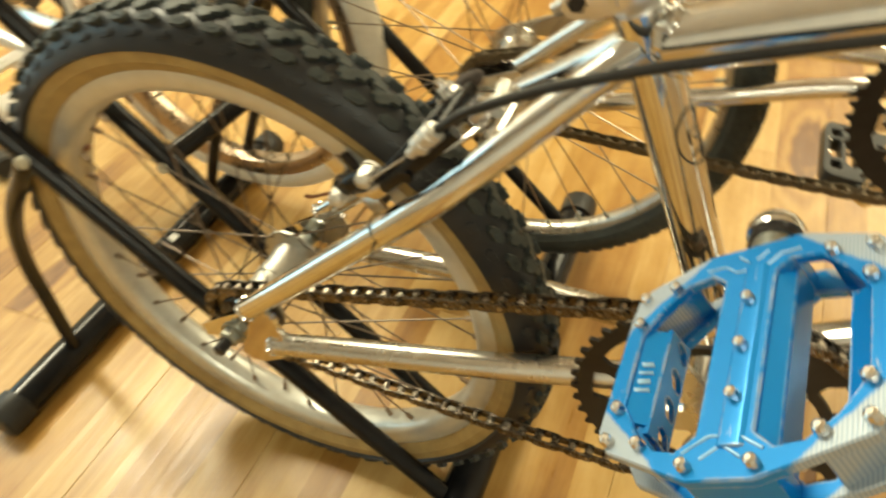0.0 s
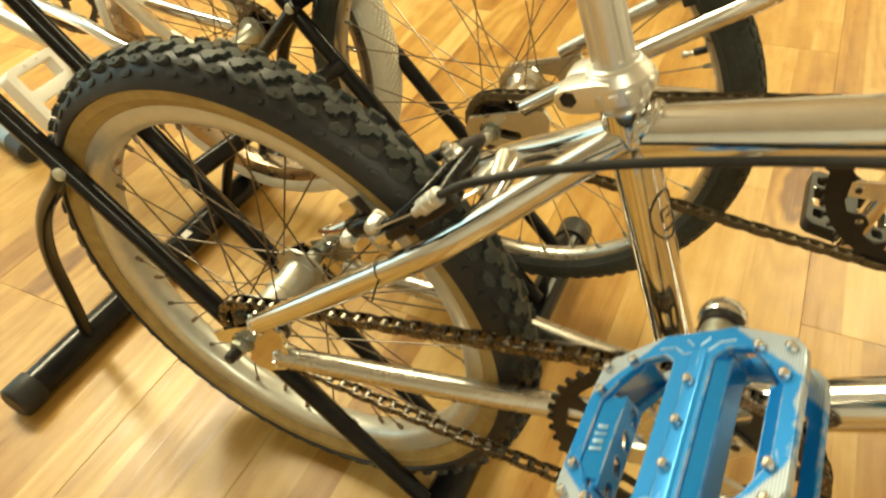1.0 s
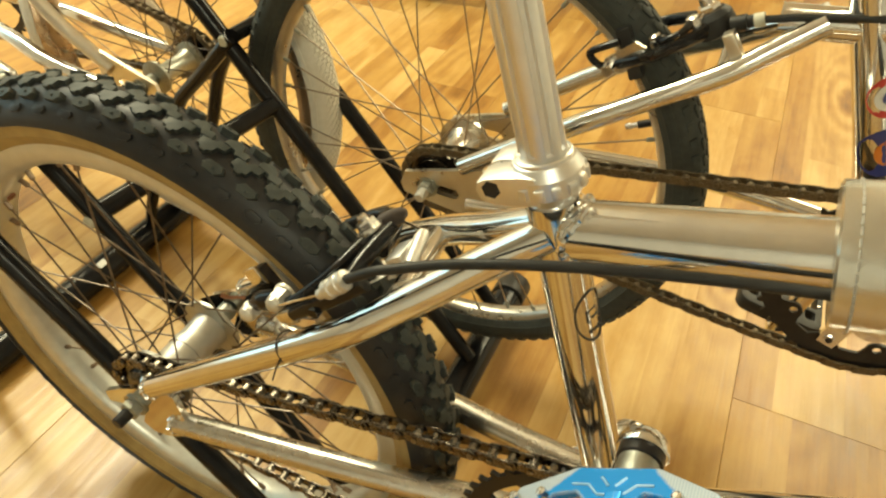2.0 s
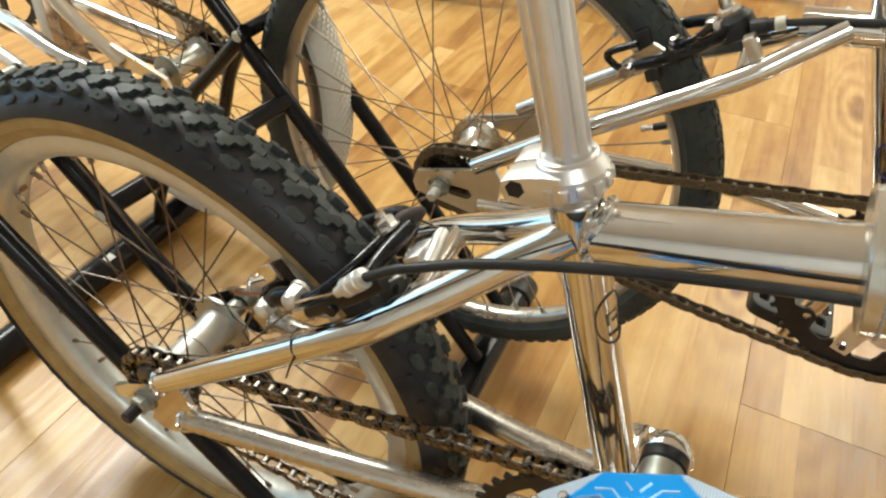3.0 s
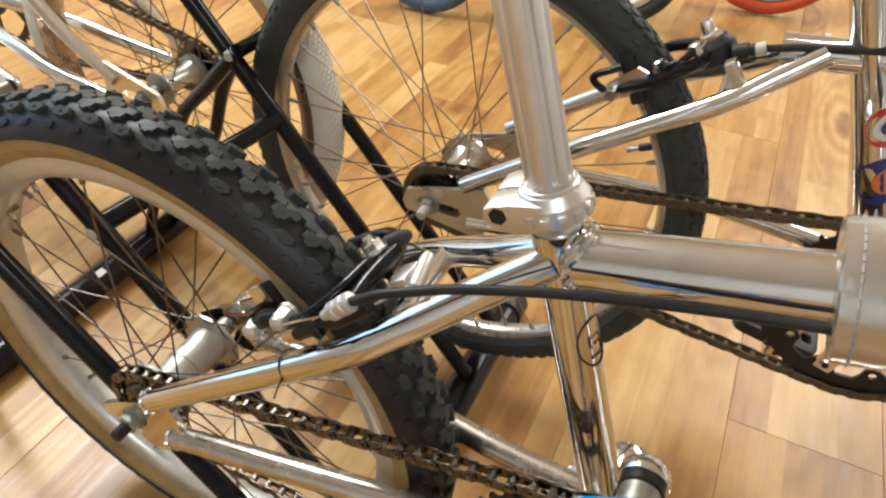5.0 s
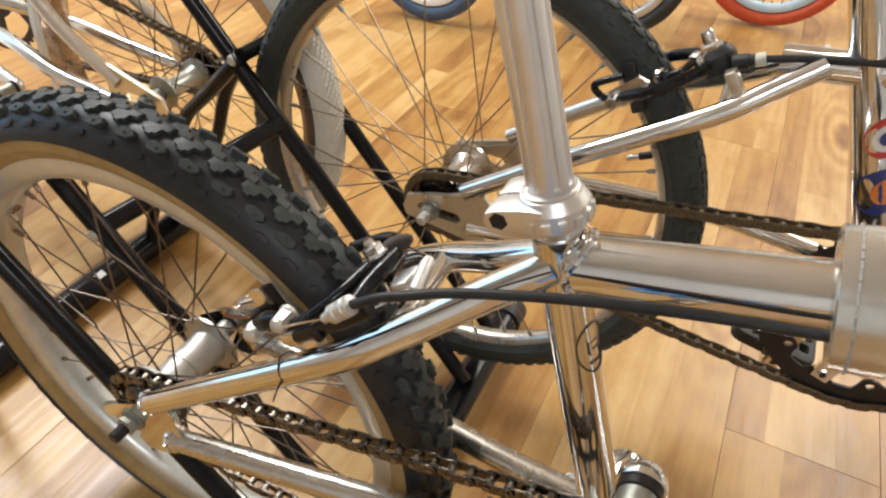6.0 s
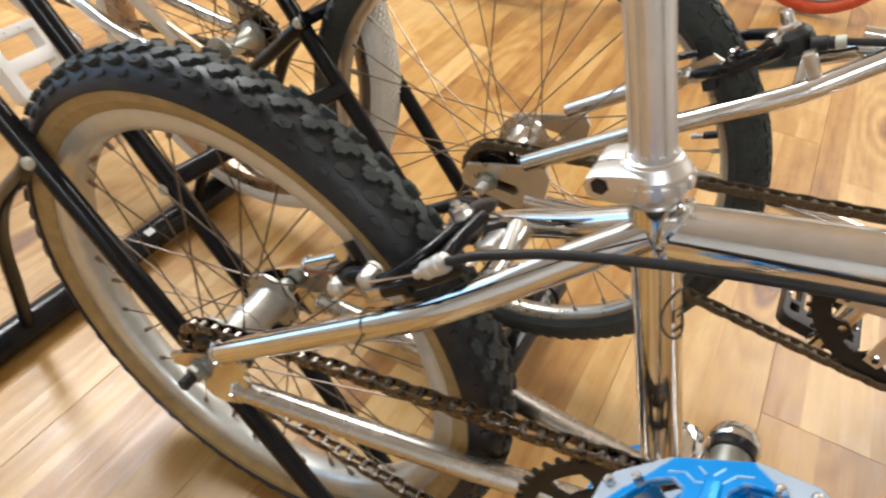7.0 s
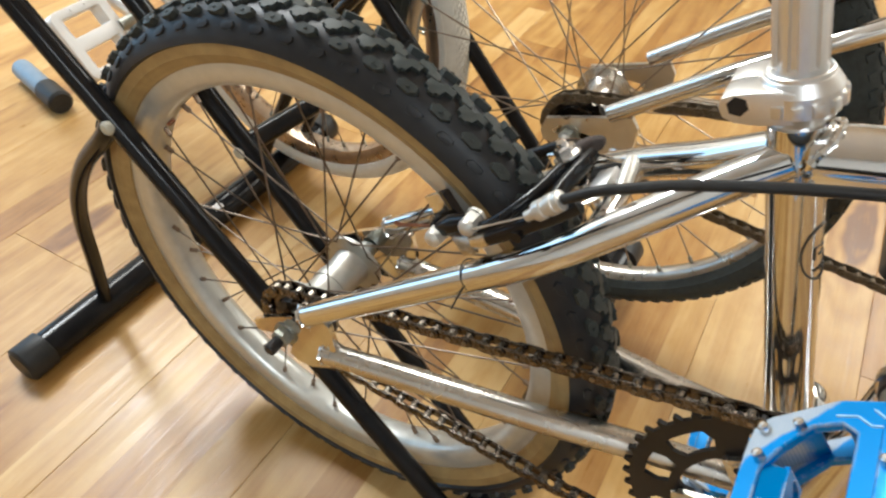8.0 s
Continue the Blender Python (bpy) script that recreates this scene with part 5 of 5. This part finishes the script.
moulded_pedal(bike2, Matrix.Translation((CR2.x, -0.132, CR2.z)), BLACKPLASTIC, [(0.0335, 0.0, 0.0060, 0.0175), (0.0325, 0.0310, 0.0055, 0.0070), (0.0325, -0.0310, 0.0055, 0.0070), (0.0160, 0.0, 0.0060, 0.0260)], "black plastic platform pedal", 0.052, 0.008)
CABLE2 = compact_brake(bike2, H2, 35.0)
part("brake_cable", tube(B(), [CABLE2, (0.275, -0.0125, 0.4660), (0.300, -0.0125, 0.4705), (0.330, -0.0125, 0.4755), (0.45, -0.010, 0.4885), (0.62, -0.008, 0.506)], 0.0029, 10), BLACKPLASTIC, bike2, "black brake cable along the top tube")
VALVE = lambda r: (H2[0] + r * math.cos(radians(26.3)), 0, H2[1] + r * math.sin(radians(26.3)))
valve = part("valve", tube(B(), [VALVE(0.2110), VALVE(0.1970)], 0.0036, 12, smooth=False), BLACKMETAL, bike2, "black rubber tyre valve")
part("valve_cap", tube(B(), [VALVE(0.1975), VALVE(0.1900), VALVE(0.1895), VALVE(0.1860)], [0.0026, 0.0026, 0.0034, 0.0030], 10, smooth=False), BRIGHT, valve, "bright metal valve tip")


def wrap_disc(tb, axis_pt, axis_dir, r_tube, ang, up, size, lift):
    """A round decal laid on a tube's side."""
    side = Vector((0, 1, 0))
    fwd = axis_dir.cross(side).normalized()
    vs = []
    for k in range(24):
        a = 2 * math.pi * k / 24
        for f in (1.0,):
            w, h = size * math.cos(a), size * math.sin(a)
            b = radians(ang) + w / r_tube
            vs.append(tb.verts.new(axis_pt + axis_dir * (up + h) + (side * -math.cos(b) + fwd * -math.sin(b)) * (r_tube + lift)))
    c = tb.verts.new(axis_pt + axis_dir * up + (side * -math.cos(radians(ang)) + fwd * -math.sin(radians(ang))) * (r_tube + lift + 0.0008))
    for k in range(24):
        tb.faces.new((vs[k], vs[(k + 1) % 24], c))
    return tb


decal("decal", bike2, wrap_disc(B(), C2, S2, 0.0140, 48, 0.158, 0.0165, 0.0005), REDPAINT, "round red decal")
decal("decal", bike2, wrap_disc(B(), C2, S2, 0.0140, 48, 0.158, 0.0110, 0.0008), WHITEPAINT, "white middle of the round decal")
decal("decal", bike2, wrap_disc(B(), C2, S2, 0.0140, 48, 0.158, 0.0060, 0.0011), NAVYPAINT, "navy dot of the round decal")
decal("decal", bike2, wrap_disc(B(), C2, S2, 0.0140, 30, 0.112, 0.0200, 0.0005), NAVYPAINT, "navy blue decal")
decal("decal", bike2, wrap_disc(B(), C2, S2, 0.0140, 45, 0.112, 0.0110, 0.0009), ORANGEPAINT, "orange mark on the blue decal")


# ---- bicycle facing the other way ----
bike3 = thing("bicycle", pose(-0.306, 0.347, 0.031, 0, 0, 180), "nickel-plated bicycle with white tyre and pedals in the rack", "bicycle", "bicycles in the rack")
H3, BB3 = (0.0, 0.2535), (0.392, 0.278)
wheel(bike3, H3, 0.2505, 0.0188, (WHITERUBBER, WHITERUBBER, BROWNRIM, STEEL), "zigzag", 150, 0.02, ZINC, "rear", 0.2290, 0.0165, 0.0165, deep=0.0320)
axle(bike3, H3)
cog(bike3, H3, -0.043, 0.0345, 16)
C3, S3 = Vector((BB3[0], 0, BB3[1])), Vector((-0.30, 0, 0.954))
part("seat_tube", rod(B(), C3, C3 + S3 * 0.26, 0.0145, 20), NICKEL, bike3, "nickel-plated seat tube")
part("down_tube", rod(B(), C3, (0.80, 0, 0.52), 0.0160, 20), NICKEL, bike3)
part("top_tube", rod(B(), C3 + S3 * 0.22, (0.79, 0, 0.54), 0.0150, 20), NICKEL, bike3)
part("bottom_bracket_shell", lathe(B(), [(0.019, -0.036), (0.0225, -0.035), (0.0225, 0.035), (0.019, 0.036)], 24, Matrix.Translation(C3)), NICKEL, bike3)
for s in (-1, 1):
    part("seat_stay", tube(B(), [(0.040, s * 0.0600, 0.268), (0.139, s * 0.0580, 0.338), (0.302, s * 0.018, 0.470)], [0.0085, 0.0090, 0.0085], 16), NICKEL, bike3, "nickel-plated seat stay")
    part("chain_stay", tube(B(), [(0.050, s * 0.0600, 0.238), (0.16, s * 0.0570, 0.250), (0.25, s * 0.044, 0.268), (0.380, s * 0.0260, 0.277)], [0.0090, 0.0098, 0.0098, 0.0095], 16), CHROME, bike3, "chromed chain stay")
    rear_drop(bike3, H3, s, NICKEL, "long")
chainring(bike3, BB3, -0.043, 0.0875, 42, BLACKMETAL)
chain(bike3, H3, 0.0325, BB3, 0.0845, -0.043, DULLCHAIN, 0.003)
CL3 = crank(bike3, BB3, 0.074, 200, 0.175, ALLOY)
CR3 = crank(bike3, BB3, -0.074, 20, 0.165, ALLOY)
moulded_pedal(bike3, Matrix.Translation((CL3.x, 0.146, CL3.z)) @ Matrix.Rotation(radians(10), 4, "Z") @ Matrix.Rotation(radians(4), 4, "X") @ Matrix.Rotation(radians(-57), 4, "Y") @ Matrix.Rotation(math.pi, 4, "Z"), WHITEPLASTIC, [(0.0215, 0.0, 0.0125, 0.032)], "white plastic platform pedal")
moulded_pedal(bike3, Matrix.Translation((CR3.x, -0.135, CR3.z)), WHITEPLASTIC, [(0.0215, 0.0, 0.0125, 0.032)], "white plastic platform pedal")


# ---- rack ----
rack = thing("bike_rack", pose(0, 0, 0), "glossy black tubular steel bike rack standing on the floor", "bike rack")


def base_tube(x, y0, y1, ends):
    ob = part("base_tube", rod(B(), (x, y0, RACK_R), (x, y1, RACK_R), RACK_R - 0.0015, 28), RACKPAINT, rack, "thick black base tube")
    for y, d in ends:
        bm = B()
        lathe(bm, [(0.003, d * 0.004), (RACK_R - 0.004, d * 0.004), (RACK_R + 0.0008, d * 0.001), (RACK_R + 0.0014, 0.0), (RACK_R + 0.0010, -d * 0.030), (RACK_R - 0.002, -d * 0.031)], 40, Matrix.Translation((x, y, RACK_R + 0.0014)))
        part("end_cap", bm, BLACKPLASTIC, ob, "ribbed black plastic end cap")
    return ob


tube_a = base_tube(-0.378, -0.118, 0.455, [(-0.122, -1), (0.460, 1)])
base_tube(0.160, -0.118, 0.425, [(-0.122, -1), (0.430, 1)])
part("sticker", box(B(), 0.010, 0.014, 0.0008, Matrix.Translation((-0.368, 0.192, RACK_R + 0.0195)) @ Matrix.Rotation(radians(18), 4, "Y")), WHITEPAINT, tube_a, "small white sticker")


def bar(low, high, top):
    """One straight leaning bar, from the front base tube up."""
    low, high = Vector(low), Vector(high)
    return part("leaning_bar", rod(B(), low, low + (high - low) * top, 0.0092, 18), RACKPAINT, rack, "straight leaning black bar")


bar((0.146, -0.038, 0.040), (-0.179, -0.034, 0.385), 1.75)
bar((0.130, 0.042, 0.040), (-0.152, 0.042, 0.372), 1.75)
bar((0.160, 0.262, 0.044), (-0.150, 0.262, 0.413), 1.75)
bar((0.155, 0.358, 0.044), (-0.150, 0.358, 0.400), 1.75)


def leg(pts):
    return part("bent_leg", tube(B(), pts, 0.0080, 16), RACKPAINT, rack, "bent black support leg")


leg([(-0.174, -0.0350, 0.376), (-0.190, -0.036, 0.356), (-0.232, -0.033, 0.317), (-0.264, -0.030, 0.280), (-0.292, -0.026, 0.238), (-0.316, -0.021, 0.190), (-0.336, -0.016, 0.127), (-0.368, -0.008, 0.036)])
leg([(-0.122, 0.258, 0.402), (-0.142, 0.258, 0.380), (-0.175, 0.262, 0.3465), (-0.204, 0.266, 0.319), (-0.2285, 0.269, 0.292), (-0.275, 0.276, 0.218), (-0.340, 0.284, 0.104), (-0.370, 0.288, 0.036)])
leg([(-0.136, 0.272, 0.388), (-0.150, 0.281, 0.3716), (-0.187, 0.296, 0.321), (-0.230, 0.314, 0.237), (-0.300, 0.343, 0.138), (-0.370, 0.372, 0.036)])
part("cross_strut", rod(B(), (-0.118, 0.046, 0.326), (-0.082, 0.258, 0.334), 0.0095, 16), RACKPAINT, rack, "short black cross strut")
part("cross_strut", rod(B(), (-0.122, 0.258, 0.402), (-0.144, 0.352, 0.386), 0.0080, 16), RACKPAINT, rack, "short black cross strut")
for x, y, z in ((-0.168, -0.0435, 0.376), (-0.128, 0.2520, 0.398), (-0.115, 0.0335, 0.325)):
    bm = lathe(B(), [(0.0058, 0.003), (0.0058, -0.001), (0.0045, -0.0028), (0.001, -0.0032)], 14, Matrix.Translation((x, y, z)))
    part("bolt", bm, PALEBOLT, rack, "pale round bolt head")


# ---- things further off ----
def loose_wheel(m, mats, label, outer=0.20):
    root = thing("kids_bicycle", m, label, "bicycle", "small bicycles further back")
    wheel(root, (0, outer), outer, 0.020, mats, "fine", 72, 0.3, ALLOY, "front", outer - 0.043)
    return root


loose_wheel(pose(0.355, 1.842, 0.0, 0, 0, 8), (REDRUBBER, REDRUBBER, PALEBLUE, STEEL), "child's bicycle wheel end with red tyre and pale blue rim", 0.20)
loose_wheel(pose(-0.440, 1.359, 0.0, 0, 0, 5), (BLUERUBBER, BLUERUBBER, WHITEPLASTIC, STEEL), "child's bicycle wheel end with blue tyre and pale rim", 0.16)
loose_wheel(pose(0.000, 1.530, 0.0, 0, 0, 5), (RUBBER, RUBBER, RIM, STEEL), "child's bicycle wheel end with black knobby tyre", 0.18)
foot = thing("rack_foot", pose(-0.864, 0.290, 0), "blue-grey tube foot with black end cap lying on the floor", "rack foot")
part("foot_tube", rod(B(), (-0.115, 0.030, 0.0205), (0.0, 0, 0.0205), 0.0185, 24), BLUEGREY, foot)
bm = B()
tube(bm, [(-0.010, 0.0026, 0.0215), (0.044, -0.0114, 0.0215), (0.049, -0.0127, 0.0215)], [0.0212, 0.0212, 0.017], 24, smooth=False)
part("end_cap", bm, BLACKPLASTIC, foot, "black plastic end cap")


# ---- floor ----
floor = tagged(new("floor", finish(box(B(), X1 - X0, Y1 - Y0, 0.05, Matrix.Translation((CX, CY, -0.0345))), "floor", BLACKMETAL)), "wood laminate floor of honey-brown boards", "floor", kind="structure")
BOARD, LONG = 0.1820, 1.21


def board_mesh(length):
    bm = B()
    box(bm, BOARD - 0.0003, length - 0.0003, 0.009, Matrix.Translation((BOARD / 2, length / 2, -0.0045)))
    top = [e for e in bm.edges if all(v.co.z > -0.001 for v in e.verts)]
    bmesh.ops.bevel(bm, geom=top, offset=0.0005, segments=1, affect="EDGES")
    return finish(bm, "board", WOOD, 20)


full = board_mesh(LONG)
first = math.floor((X0 - 0.474) / BOARD + 0.5)
last = math.ceil((X1 - 0.474) / BOARD - 0.5)
rng = random.Random(4)
for i in range(first, last):
    x = 0.474 + i * BOARD
    y = 0.384 - 5 * LONG if i == 0 else 0.384 - 5 * LONG + ((i * 0.382) % 1.0) * LONG
    while y < Y1:
        lo, hi = max(y, Y0), min(y + LONG, Y1)
        if hi - lo > 0.02:
            piece("board", full if hi - lo > LONG - 0.001 else board_mesh(hi - lo), Matrix.Translation((x, lo, rng.uniform(-0.00015, 0.0))), floor)
        y += LONG
